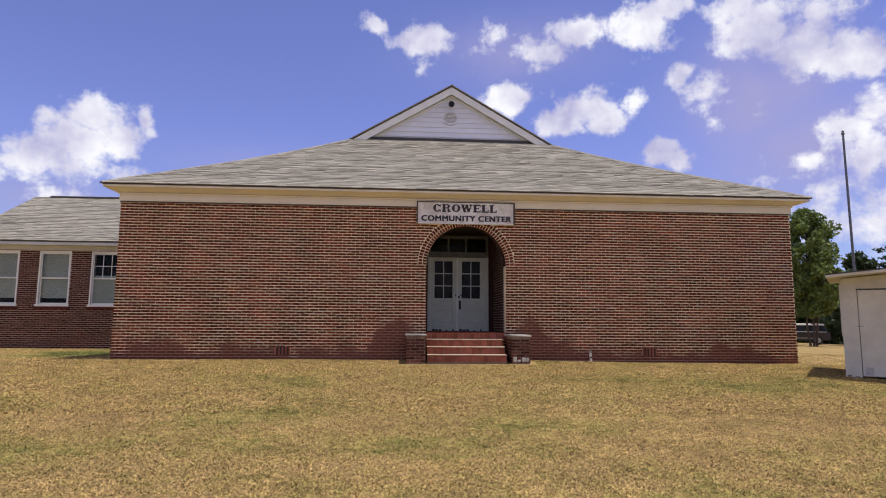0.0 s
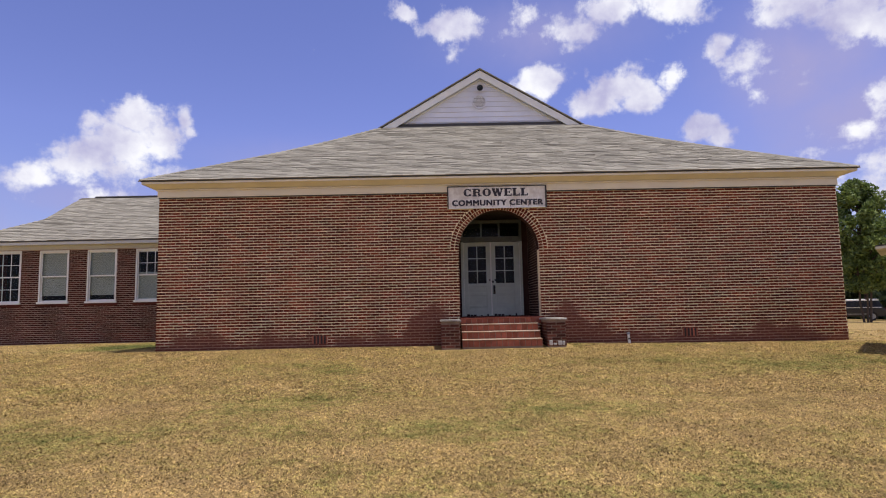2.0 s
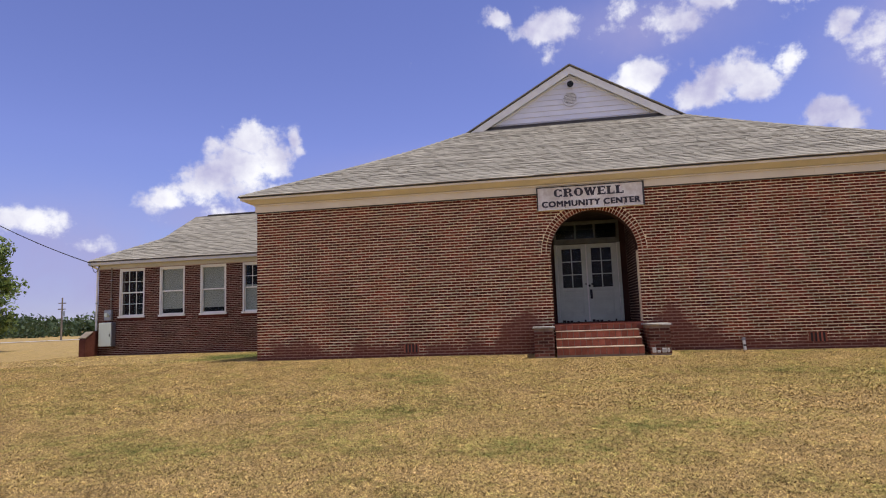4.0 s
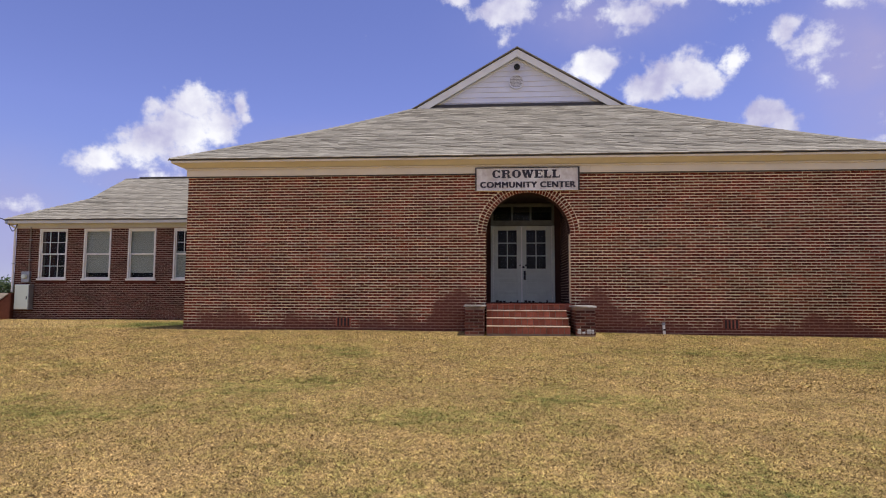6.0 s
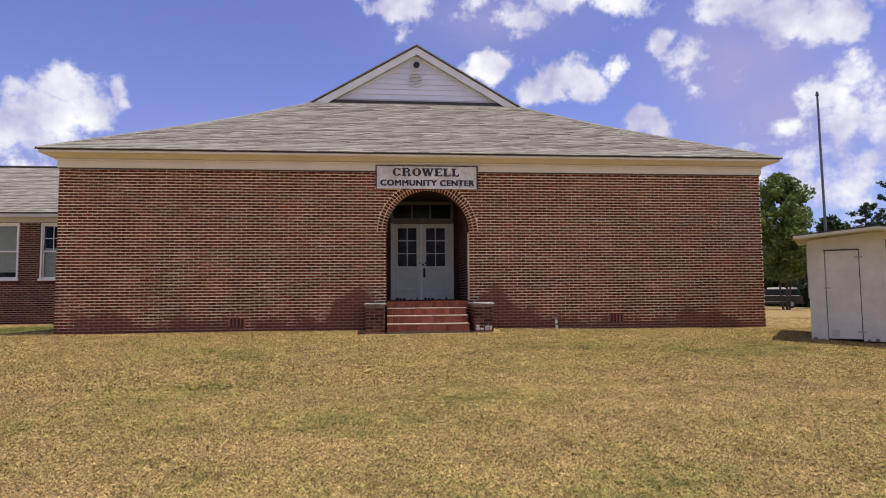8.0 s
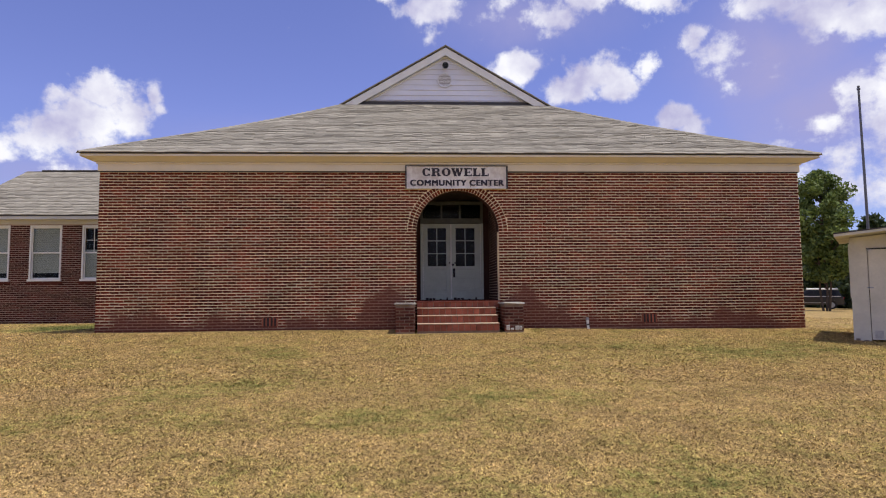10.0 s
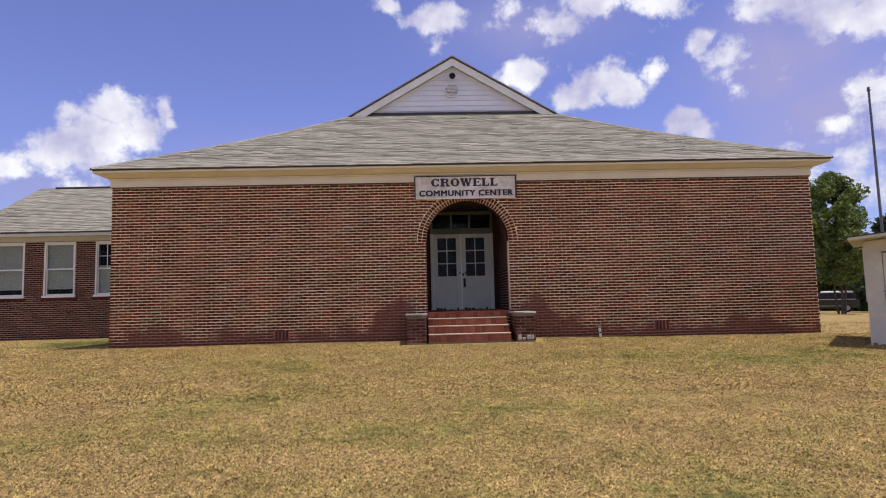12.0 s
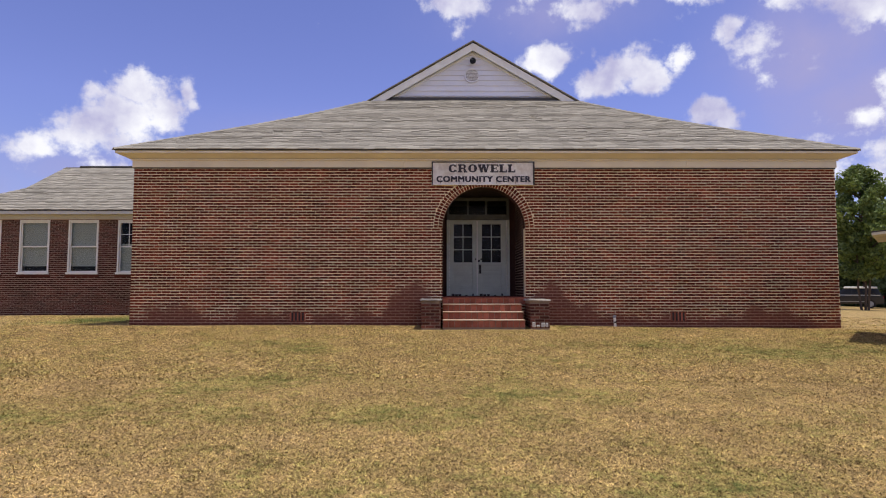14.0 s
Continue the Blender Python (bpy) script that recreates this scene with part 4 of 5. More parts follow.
for a, b in zip(edges[0::2], edges[1::2]):
    box(bm, a, b, WY + 0.008, WY + 0.3, WZ0, WZ1)
box(bm, WXL, XL, WY + 0.008, WY + 0.3, -0.6, WZ0)
box(bm, WXL, XL, WY + 0.008, WY + 0.3, WZ1, WZT + 0.25)
wing_front = tagged(part("wall_wing", bm, "mortar_wing"), "red brick wall of the side wing with tan mortar", kind="structure")
tagged(part("wall_wing_end", boxed(WXL, WXL + 0.3, WY + 0.3, 13.5, -0.6, WZT + 0.25), "brick_wing"), "red brick end wall of the side wing", kind="structure")
tagged(part("wall_wing_back", boxed(WXL, XL, 13.5, 13.8, -0.6, WZT + 0.25), "brick_wing"), "red brick rear wall of the side wing", kind="structure")
# added near-black wall in place of the unlit room
tagged(part("wall_wing_room", boxed(WXL + 0.3, XL, WY + 1.6, WY + 1.7, 0.0, WZT), "dark_room"), "near-black wall standing in for the unlit classroom behind the wing windows", kind="structure")


def wing_gaps(z):
    return [(a, b) for a, b in WIN] if WZ0 - 0.09 < z < WZ1 else []


rng0 = random.Random(8)
joined_bricks("bricks", wing_front, brick_cells(WXL, XL, -0.3, WZT, wing_gaps), lambda u, z, o: (u, WY + 0.008 - o, z), 0.005, rng0, "brick_wing")


def sash_window(i, x0, x1, style):
    w = tagged(empty("window_%d" % i, (x0 + x1) / 2, WY, WZ0), {"dark": "white sash window with small panes and a dark room behind", "blind": "white sash window with drawn pale blinds", "half": "white sash window, panes above and a blind below"}[style], kind="structure")
    h, hw = WZ1 - WZ0, (x1 - x0) / 2

    def add(name, bm, mat, parent=w, label=""):
        return part(name, bm, mat, parent, label)

    cas = 0.052
    add("casing", boxed(-hw, -hw + cas, -0.015, 0.10, 0.0, h, bevel=0.004), "white")
    add("casing", boxed(hw - cas, hw, -0.015, 0.10, 0.0, h, bevel=0.004), "white")
    add("casing", boxed(-hw + cas, hw - cas, -0.013, 0.10, h - 0.06, h), "white")
    add("window_sill", boxed(-hw - 0.03, hw + 0.03, -0.055, 0.10, -0.035, 0.035, bevel=0.006), "white")
    add("brick_sill", boxed(-hw - 0.06, hw + 0.06, -0.03, 0.08, -0.115, -0.037), "brick_wing", w, "dark brick sill")
    mid = h * 0.5
    for nm, za, zb, y in (("lower_sash", 0.035, mid + 0.02, 0.055), ("upper_sash", mid - 0.02, h - 0.06, 0.025)):
        inner = hw - cas
        sash = add(nm, boxed(-inner, inner, y, y + 0.028, mid - 0.022, mid + 0.022), "white")
        for a, b, c, d in ((-inner, -inner + 0.034, za, zb), (inner - 0.034, inner, za, zb)):
            add("stile", boxed(a, b, y + 0.002, y + 0.026, c, d), "white", sash)
        zr = (za, za + 0.05) if nm == "lower_sash" else (zb - 0.04, zb)
        add("rail", boxed(-inner + 0.034, inner - 0.034, y + 0.001, y + 0.027, *zr), "white", sash)
        cols, rows = (3, 2) if style == "dark" or (style == "half" and nm == "upper_sash") else (1, 1)
        xa, xb = -inner + 0.034, inner - 0.034
        for k in range(1, cols):
            x = xa + (xb - xa) * k / cols
            add("muntin", boxed(x - 0.009, x + 0.009, y + 0.004, y + 0.024, za + 0.02, zb - 0.02), "white", sash)
        for k in range(1, rows):
            z = za + (zb - za) * k / rows
            add("muntin", boxed(xa, xb, y + 0.005, y + 0.023, z - 0.009, z + 0.009), "white", sash)
        for c in range(cols):
            for r in range(rows):
                pa, pb = xa + (xb - xa) * c / cols, xa + (xb - xa) * (c + 1) / cols
                qa, qb = za + (zb - za) * r / rows, za + (zb - za) * (r + 1) / rows
                add("pane", boxed(pa, pb, y + 0.012, y + 0.016, qa, qb), "glass", sash)
    if style != "dark":
        low = 0.24 if style == "blind" else 0.04
        high = h - 0.02 if style == "blind" else mid + 0.1
        n = 26
        for k in range(n):
            z = low + (high - low) * k / n
            bm = bmesh.new()
            box(bm, -hw + 0.05, hw - 0.05, 0.11, 0.114, z, z + (high - low) / n * 0.96)
            add("slat", bm, "blind")


for i, ((a, b), style) in enumerate(zip(WIN, ("dark", "blind", "blind", "half", "blind")), 1):
    sash_window(i, a, b, style)

# wing roof: hip skirt at its end, gable above
wv = [(WXL - 0.2, WY - 0.35, WEZ), (XL + 0.2, WY - 0.35, WEZ), (XL + 0.2, 9.7, 5.72), (-16.1, 9.7, 5.72), (-16.1, 7.35, 4.45), (WXL - 0.2, 13.85, WEZ), (-16.1, 12.05, 4.45), (XL + 0.2, 13.85, WEZ)]
wing_roof = quads("roof_wing", wv, [(0, 1, 2, 3, 4), (0, 4, 6, 5), (4, 3, 6), (5, 6, 3, 2, 7), (0, 5, 7, 1)], "shingle", kind="structure", label="weathered grey-brown shingle roof of the side wing")
wt_trim = tagged(empty("trim_wing_eaves", 0, WY, WZT), "pale grey painted fascia and frieze along the wing roof", kind="structure")
for nm, a, mat in (("frieze_board", (WXL - 0.02, XL, WY - 0.03, WY + 0.006, WZT - 0.01, WZT + 0.17), "trim_grey"), ("fascia_board", (WXL - 0.19, XL, WY - 0.34, WY - 0.315, WEZ - 0.15, WEZ - 0.03), "trim_grey"), ("soffit", (WXL - 0.19, XL, WY - 0.314, WY + 0.2, WEZ - 0.15, WEZ - 0.135), "trim_grey"),
                   ("side_fascia", (WXL - 0.20, WXL - 0.175, WY - 0.31, 13.8, WEZ - 0.15, WEZ - 0.03), "trim_grey"), ("drip_edge", (WXL - 0.21, XL, WY - 0.352, WY - 0.341, WEZ - 0.05, WEZ - 0.012), "dark_trim"), ("side_frieze", (WXL - 0.03, WXL - 0.001, WY, 13.5, WZT - 0.01, WZT + 0.17), "trim_grey")):
    bm = boxed(*a)
    bmesh.ops.translate(bm, vec=(0, -WY, -WZT), verts=bm.verts)
    part(nm, bm, mat, wt_trim)
tagged(part("ridge_cap", boxed(-15.5, XL + 0.3, 9.58, 9.82, 5.69, 5.76, bevel=0.02), "dark_trim"), "dark ridge cap on the wing roof", kind="structure")


# ---- utilities on the wing ----
def utilities():
    c = tagged(empty("electric_cabinet", -17.2, WY - 0.14, 0.30), "grey steel electric cabinet on the brick wing wall", "cabinet")
    part("body", boxed(-0.26, 0.26, -0.12, 0.13, 0.0, 0.88, bevel=0.012), "steel", c)
    part("door", boxed(-0.245, 0.245, -0.135, -0.121, 0.02, 0.86, bevel=0.006), "blind", c, "pale cabinet door")
    part("latch", boxed(0.19, 0.22, -0.15, -0.135, 0.36, 0.46), "black", c)
    m = tagged(empty("electric_meter", -17.22, WY - 0.07, 1.26), "round glass electric meter on a grey box", "meter")
    part("box", boxed(-0.15, 0.15, -0.05, 0.06, 0.0, 0.38, bevel=0.01), "steel", m)
    part("dial", cyl(bmesh.new(), (0, -0.05, 0.2), (0, -0.14, 0.2), 0.085, 0.075, n=18), "blind", m)
    p = tagged(empty("conduit", -17.14, WY - 0.05, 1.64), "thin dark conduit up the wing wall", "conduit")
    part("pipe", cyl(bmesh.new(), (0, 0, 0), (0, 0, 1.58), 0.024, n=8), "wood", p)
    for z in (0.4, 1.1):
        part("clip", boxed(-0.04, 0.04, -0.03, 0.042, z, z + 0.03), "steel", p)
    d = tagged(empty("downpipe", WXL - 0.02, WY - 0.04, 0.0), "white corner downpipe on the wing", "downpipe")
    bm = bmesh.new()
    cyl(bm, (0, 0, 0.9), (0, 0, 3.2), 0.035, n=8)
    cyl(bm, (0, 0, 3.2), (-0.14, -0.2, 3.33), 0.035, n=8)
    part("pipe", bm, "white", d)
    part("strap", boxed(-0.045, 0.045, -0.045, 0.05, 1.9, 1.93), "steel", d)
    b = tagged(empty("cellar_bulkhead", -17.75, WY - 0.5, -0.12), "low dark brick cellar bulkhead with a sloping top", "bulkhead")
    bm = bmesh.new()
    prof = [(-0.20, -0.15), (0.42, -0.15), (0.42, 1.0), (0.15, 0.98), (-0.20, 0.70)]
    lo = [bm.verts.new((-0.13, y, z)) for y, z in prof]
    hi = [bm.verts.new((0.13, y, z)) for y, z in prof]
    bm.faces.new(lo), bm.faces.new(hi[::-1])
    for i in range(5):
        bm.faces.new((lo[i], hi[i], hi[(i + 1) % 5], lo[(i + 1) % 5]))
    bmesh.ops.recalc_face_normals(bm, faces=bm.faces)
    part("side_wall", bm, "pier_brick", b)
    bm = boxed(-0.15, 0.15, -0.21, 0.21, -0.015, 0.015)
    bmesh.ops.rotate(bm, matrix=Matrix.Rotation(radians(32), 3, "X"), verts=bm.verts)
    bmesh.ops.translate(bm, vec=(0, -0.03, 0.87), verts=bm.verts)
    part("cap", bm, "wood", b)


utilities()


# ---- wall vents and pipe ----
def wall_vent(x):
    v = tagged(empty("foundation_vent", x, 0.0, 0.10), "dark cast-iron foundation vent low in the brick", "vent", "foundation vents")
    # near-black sheet stands in for the shade inside the vent slots
    part("backing", boxed(-0.18, 0.18, 0.001, 0.007, 0.0, 0.19), "dirt_and_shade", v)
    for k in range(5):
        xx = -0.18 + k * 0.0825
        part("bar", boxed(xx, xx + 0.034, -0.010, 0.0, 0.0, 0.19), "paving", v)


wall_vent(-4.39)
wall_vent(4.62)
pv = tagged(empty("cleanout_pipe", 3.10, -0.10, -0.05), "short white plastic pipe standing at the wall", "pipe")
part("pipe", cyl(bmesh.new(), (0, 0, -0.1), (-0.02, 0, 0.22), 0.032, n=12), "white", pv)
part("cap", cyl(bmesh.new(), (-0.02, 0, 0.22), (-0.024, 0, 0.28), 0.040, n=12), "steel", pv)
part("collar", cyl(bmesh.new(), (-0.007, 0, 0.10), (-0.010, 0, 0.135), 0.036, n=12), "dirt_and_shade", pv)


# ---- shed ----
def shed():
    base_z = -0.20
    s = empty("shed", 7.88, -2.42, base_z)
    ang = math.atan2(-0.62, 0.78)
    s.matrix_world = pose(7.88, -2.42, base_z, 0, 0, math.degrees(ang))
    tagged(s, "small white painted plywood shed with a plank door, raised on skids", "shed")
    W, D, H = 1.31, 1.6, 2.06

    def add(name, bm, mat, parent=s, label=""):
        return part(name, bm, mat, parent, label)

    dx0, dx1, dz1 = 0.28, 0.88, 1.86
    fr = bmesh.new()
    box(fr, 0, dx0, 0, 0.05, 0.0, H)
    box(fr, dx1, W, 0, 0.05, 0.0, H)
    box(fr, dx0, dx1, 0, 0.05, dz1, H)
    add("front_wall", fr, "shed")
    add("left_wall", boxed(0, 0.05, 0.051, D, 0.0, H - 0.12), "shed")
    add("right_wall", boxed(W - 0.05, W, 0.051, D, 0.0, H), "shed")
    add("back_wall", boxed(0.051, W - 0.051, D - 0.05, D, 0.0, H - 0.2), "shed")
    # floor colour carries the shade under the raised shed
    add("floor", boxed(0.03, W - 0.03, 0.05, D - 0.03, -0.06, -0.002), "dirt_and_shade", s, "shed floor underside, coloured dark for the shade below it")
    door = add("door", boxed(dx0 + 0.012, dx1 - 0.014, -0.006, 0.03, 0.035, dz1 - 0.022, bevel=0.004), "shed")
    add("drip_strip", boxed(dx0 - 0.01, dx1 + 0.0, -0.02, -0.001, dz1 - 0.012, dz1 + 0.006), "dark_trim", s, "dark strip over the door")
    for z in (0.16, 1.68):
        add("hinge", boxed(dx1 - 0.09, dx1 + 0.06, -0.014, -0.007, z, z + 0.035), "steel", door)
    add("hasp", boxed(dx0 - 0.03, dx0 + 0.08, -0.016, -0.007, 1.06, 1.085), "steel", door)
    # dark strips fill the door gaps in place of their shade
    add("gap", boxed(dx0 + 0.004, dx0 + 0.011, 0.004, 0.02, 0.035, 1.03), "dirt_and_shade", s, "dark strip standing in for shade in the gap beside the door")
    add("gap", boxed(dx1 - 0.013, dx1 - 0.003, 0.004, 0.02, 0.035, dz1 - 0.02), "dirt_and_shade", s, "dark strip standing in for shade in the gap beside the door")
    add("rot_patch", boxed(dx0 + 0.06, dx0 + 0.2, -0.0085, -0.0062, 0.06, 0.22, bevel=0.001), "concrete", door, "weathered grey patch low on the door")
    for x in (0.0, W - 0.04):
        add("corner_board", boxed(x - 0.012, x + 0.052, -0.014, -0.002, 0.0, H - 0.02), "shed")
    add("side_board", boxed(-0.030, -0.002, 0.0, 0.08, 0.86, H - 0.1), "shed")
    rng = random.Random(12)
    for k in range(9):
        x = 0.02 + k * (W - 0.12) / 9
        if not dx0 - 0.08 < x < dx1:
            add("grime", boxed(x, x + rng.uniform(0.05, 0.10), -0.0165, -0.0145, 0.0, rng.uniform(0.02, 0.07)), "wood", s, "brown splash of grime at the foot")
    add("ledge", boxed(W + 0.002, W + 0.07, 0.12, 1.0, 0.52, 0.58), "steel", s, "grey ledge on the side wall")
    for y in (0.12, D - 0.2):
        add("skid", boxed(-0.02, W + 0.02, y, y + 0.09, -0.2, -0.061), "wood")
    # roof tilts up toward the front right corner
    o = 0.24
    rx = W - 0.12
    line = [(-o, H + 0.03), (rx, H + 0.15), (W + 0.5, H + 0.03)]
    for nm, t0, t1, grow, mat, label in (("soffit", 0.0, 0.05, 0.0, "shed", ""), ("roofing", 0.054, 0.075, 0.012, "dark_trim", "dark felt roofing edge")):
        bm = bmesh.new()
        rows = []
        for y in (-o * 2.3 - grow, D + o):
            rows.append([[bm.verts.new((x, y, z + t)) for x, z in line] for t in (t0, t1)])
        (fb, ft), (bb, bt) = rows
        for i in range(2):
            bm.faces.new((fb[i], fb[i + 1], ft[i + 1], ft[i]))
            bm.faces.new((bb[i + 1], bb[i], bt[i], bt[i + 1]))
            bm.faces.new((ft[i], ft[i + 1], bt[i + 1], bt[i]))
            bm.faces.new((fb[i + 1], fb[i], bb[i], bb[i + 1]))
        bm.faces.new((fb[0], ft[0], bt[0], bb[0]))
        bm.faces.new((ft[2], fb[2], bb[2], bt[2]))
        bmesh.ops.recalc_face_normals(bm, faces=bm.faces)
        add(nm, bm, mat, s, label)
    bm = bmesh.new()
    lo = [bm.verts.new((x, 0.004, z)) for x, z in ((0, H), (W, H), (W, H + 0.12), (rx, H + 0.137), (0, H + 0.02))]
    hi = [bm.verts.new((v.co.x, 0.046, v.co.z)) for v in lo]
    bm.faces.new(lo), bm.faces.new(hi[::-1])
    add("gable_panel", bm, "shed")


shed()

# ---- flagpole ----
fp = tagged(empty("flagpole", 16.95, 8.5, ground_z(16.95, 8.5)), "tall bare grey steel flagpole", "flagpole")
part("pole", cyl(bmesh.new(), (0, 0, -0.2), (-0.08, 0, 9.15), 0.062, 0.04, n=12), "pole", fp)
part("truck", cyl(bmesh.new(), (-0.08, 0, 9.15), (-0.08, 0, 9.22), 0.065, n=12), "pole", fp)
bm = bmesh.new()
bmesh.ops.create_uvsphere(bm, u_segments=10, v_segments=8, radius=0.055)
bmesh.ops.translate(bm, vec=(-0.08, 0, 9.28), verts=bm.verts)
part("ball", bm, "pole", fp)
part("footing", cyl(bmesh.new(), (0, 0, -0.1), (0, 0, 0.06), 0.22, n=16), "concrete", fp)


# ---- trees ----
def leaf_material(name, base, light):
    m = bpy.data.materials.new(name)
    m.use_nodes = True
    t = m.node_tree
    p = t.nodes["Principled BSDF"]
    p.inputs["Roughness"].default_value = 0.6
    pos = t.nodes.new("ShaderNodeNewGeometry")
    mix = t.nodes.new("ShaderNodeMix")
    mix.data_type = "RGBA"
    t.links.new(pos.outputs["Random Per Island"], mix.inputs[0])
    mix.inputs[6].default_value = (*base, 1)
    mix.inputs[7].default_value = (*light, 1)
    t.links.new(mix.outputs[2], p.inputs["Base Color"])
    tr = t.nodes.new("ShaderNodeBsdfTranslucent")
    t.links.new(mix.outputs[2], tr.inputs["Color"])
    mx = node(t, "ShaderNodeMixShader", Fac=0.3)
    t.links.new(p.outputs[0], mx.inputs[1])
    t.links.new(tr.outputs[0], mx.inputs[2])
    t.links.new(mx.outputs[0], t.nodes["Material Output"].inputs["Surface"])
    return m


M["leaf"] = leaf_material("leaf", (0.055, 0.095, 0.022), (0.24, 0.31, 0.075))
M["leaf_dark"] = leaf_material("dark_leaf", (0.02, 0.04, 0.012), (0.06, 0.09, 0.025))
M["leaf_far"] = leaf_material("far_leaf", (0.035, 0.065, 0.024), (0.075, 0.11, 0.045))
M["needle"] = leaf_material("pine_needle", (0.018, 0.04, 0.02), (0.05, 0.085, 0.035))


def leaves(rng, centres, count, size, squash=0.8):
    """Quads scattered in and on the clumps (x, y, z, r)."""
    c = np.array(centres)
    pick = rng.integers(0, len(c), count)
    d = rng.normal(size=(count, 3))
    d /= np.linalg.norm(d, axis=1)[:, None]
    r = c[pick, 3] * rng.random(count) ** 0.4
    p = c[pick, :3] + d * r[:, None] * np.array((1, 1, squash))
    a = rng.normal(size=(count, 3))
    a /= np.linalg.norm(a, axis=1)[:, None]
    b = np.cross(a, rng.normal(size=(count, 3)))
    b /= np.linalg.norm(b, axis=1)[:, None]
    s = size * (0.5 + rng.random(count))[:, None]
    v = np.stack((p - a * s, p - b * s * 0.5, p + a * s, p + b * s * 0.5), 1)
    return v.reshape(-1, 3).tolist(), np.arange(4 * count).reshape(-1, 4).tolist()


def tree(x, y, height, radius, seed, mat="leaf", clumps=34, count=7000, leaf=0.13, bare=0.22, label="leafy green broadleaf tree with an uneven crown", stems=1):
    rng = np.random.default_rng(seed)
    t = tagged(empty("tree", x, y, ground_z(x, y)), label, "tree")
    bm = bmesh.new()
    cs = []
    for st in range(stems):
        ox = (st - (stems - 1) / 2) * 0.5
        pts = [Vector((ox * 0.4, 0, -0.3))]
        for k in range(1, 6):
            pts.append(Vector((ox * (0.4 + k * 0.25) + rng.normal() * 0.08, rng.normal() * 0.1, height * 0.15 * k)))
        for k, (a, b) in enumerate(zip(pts, pts[1:])):
            cyl(bm, a, b, 0.024 * height * (1 - k * 0.15) / stems, 0.024 * height * (0.85 - k * 0.15) / stems, n=8)
    for k in range(clumps):
        h = bare + (1 - bare) * (k + 0.5) / clumps
        u = (h - bare) / (1 - bare)
        prof = math.sin(math.pi * min(0.12 + 0.88 * u, 1.0)) ** 0.6
        ang, rr = rng.random() * 6.283, radius * prof * (0.25 + 0.65 * rng.random())
        c = Vector((math.cos(ang) * rr, math.sin(ang) * rr, height * h * 0.95))
        cs.append((*c, radius * (0.16 + 0.16 * rng.random())))
        if k % 2 == 0:
            start = Vector((0, 0, max(height * h * 0.95 - rr * 0.8, height * 0.15)))
            cyl(bm, start, c, 0.007 * height, 0.002 * height, n=5)
    part("trunk", bm, "bark", t)
    v, f = leaves(rng, cs, count, leaf)
    crown = quads("crown", v, f, mat, t)
    return t


def pine(x, y, height, radius, seed):
    rng = np.random.default_rng(seed)
    t = tagged(empty("pine_tree", x, y, ground_z(x, y)), "dark sparse pine with layered branches", "tree")
    bm = bmesh.new()
    cyl(bm, (0, 0, -0.3), (0, 0, height), 0.02 * height, 0.004 * height, n=8)
    cs = []
    for k in range(34):
        u = k / 34
        h = height * (0.42 + 0.56 * u)
        ang, rr = k * 2.4 + rng.random(), radius * (1.0 - 0.75 * u) * (0.35 + 0.8 * rng.random())
        rise = rr * (rng.random() * 0.6 - 0.05)
        tip = Vector((math.cos(ang) * rr, math.sin(ang) * rr, h + rise))
        cyl(bm, (0, 0, h), tip, 0.005 * height, 0.0015 * height, n=5)
        for q in (0.6, 0.85, 1.05):
            cs.append((tip.x * q + rng.normal() * 0.12, tip.y * q, h + rise * q + rng.normal() * 0.1, 0.16 + 0.16 * rng.random()))
    part("trunk", bm, "bark", t)
    v, f = leaves(rng, cs, 4200, 0.10, 0.7)
    quads("crown", v, f, "needle", t)


def polar(az, d):
    return -1.0 + d * math.sin(radians(az)), -14.3 + d * math.cos(radians(az))


tree(*polar(35.2, 50), 10.1, 2.6, 11, clumps=95, count=30000, leaf=0.11, bare=0.25, stems=3, label="multi-stemmed leafy green tree beside the parking place")
tree(*polar(38.4, 62), 8.0, 3.0, 12, "leaf_dark", clumps=34, count=6000, leaf=0.2, bare=0.08, label="dark leafy tree behind the shed")
tree(*polar(34.0, 78), 9.5, 4.6, 13, "leaf_dark", clumps=40, count=7000, leaf=0.28, bare=0.02, label="dark spreading tree beyond the parking place")
tree(*polar(39.8, 80), 7.5, 4.6, 14, "leaf_dark", clumps=40, count=6500, leaf=0.28, bare=0.02, label="dark spreading tree beyond the parking place")
tree(*polar(44.0, 58), 9.5, 3.4, 16, "leaf_dark", clumps=34, count=6000, leaf=0.22, bare=0.05, label="dark leafy tree behind the shed")
tree(*polar(37.2, 72), 6.2, 3.8, 19, "leaf_dark", clumps=60, count=9000, leaf=0.2, bare=0.0, label="low dark bushy tree beyond the parking place")
tree(*polar(34.6, 74), 5.6, 4.0, 23, "leaf_dark", clumps=50, count=8000, leaf=0.2, bare=0.0, label="low dark thicket behind the parked car")
pine(*polar(40.9, 66), 9.6, 2.4, 15)
pine(*polar(43.0, 60), 11.0, 2.6, 18)
tree(*polar(-48.8, 42), 7.6, 3.2, 17, clumps=130, count=26000, leaf=0.12, bare=0.0, label="leafy green tree at the edge of the field")


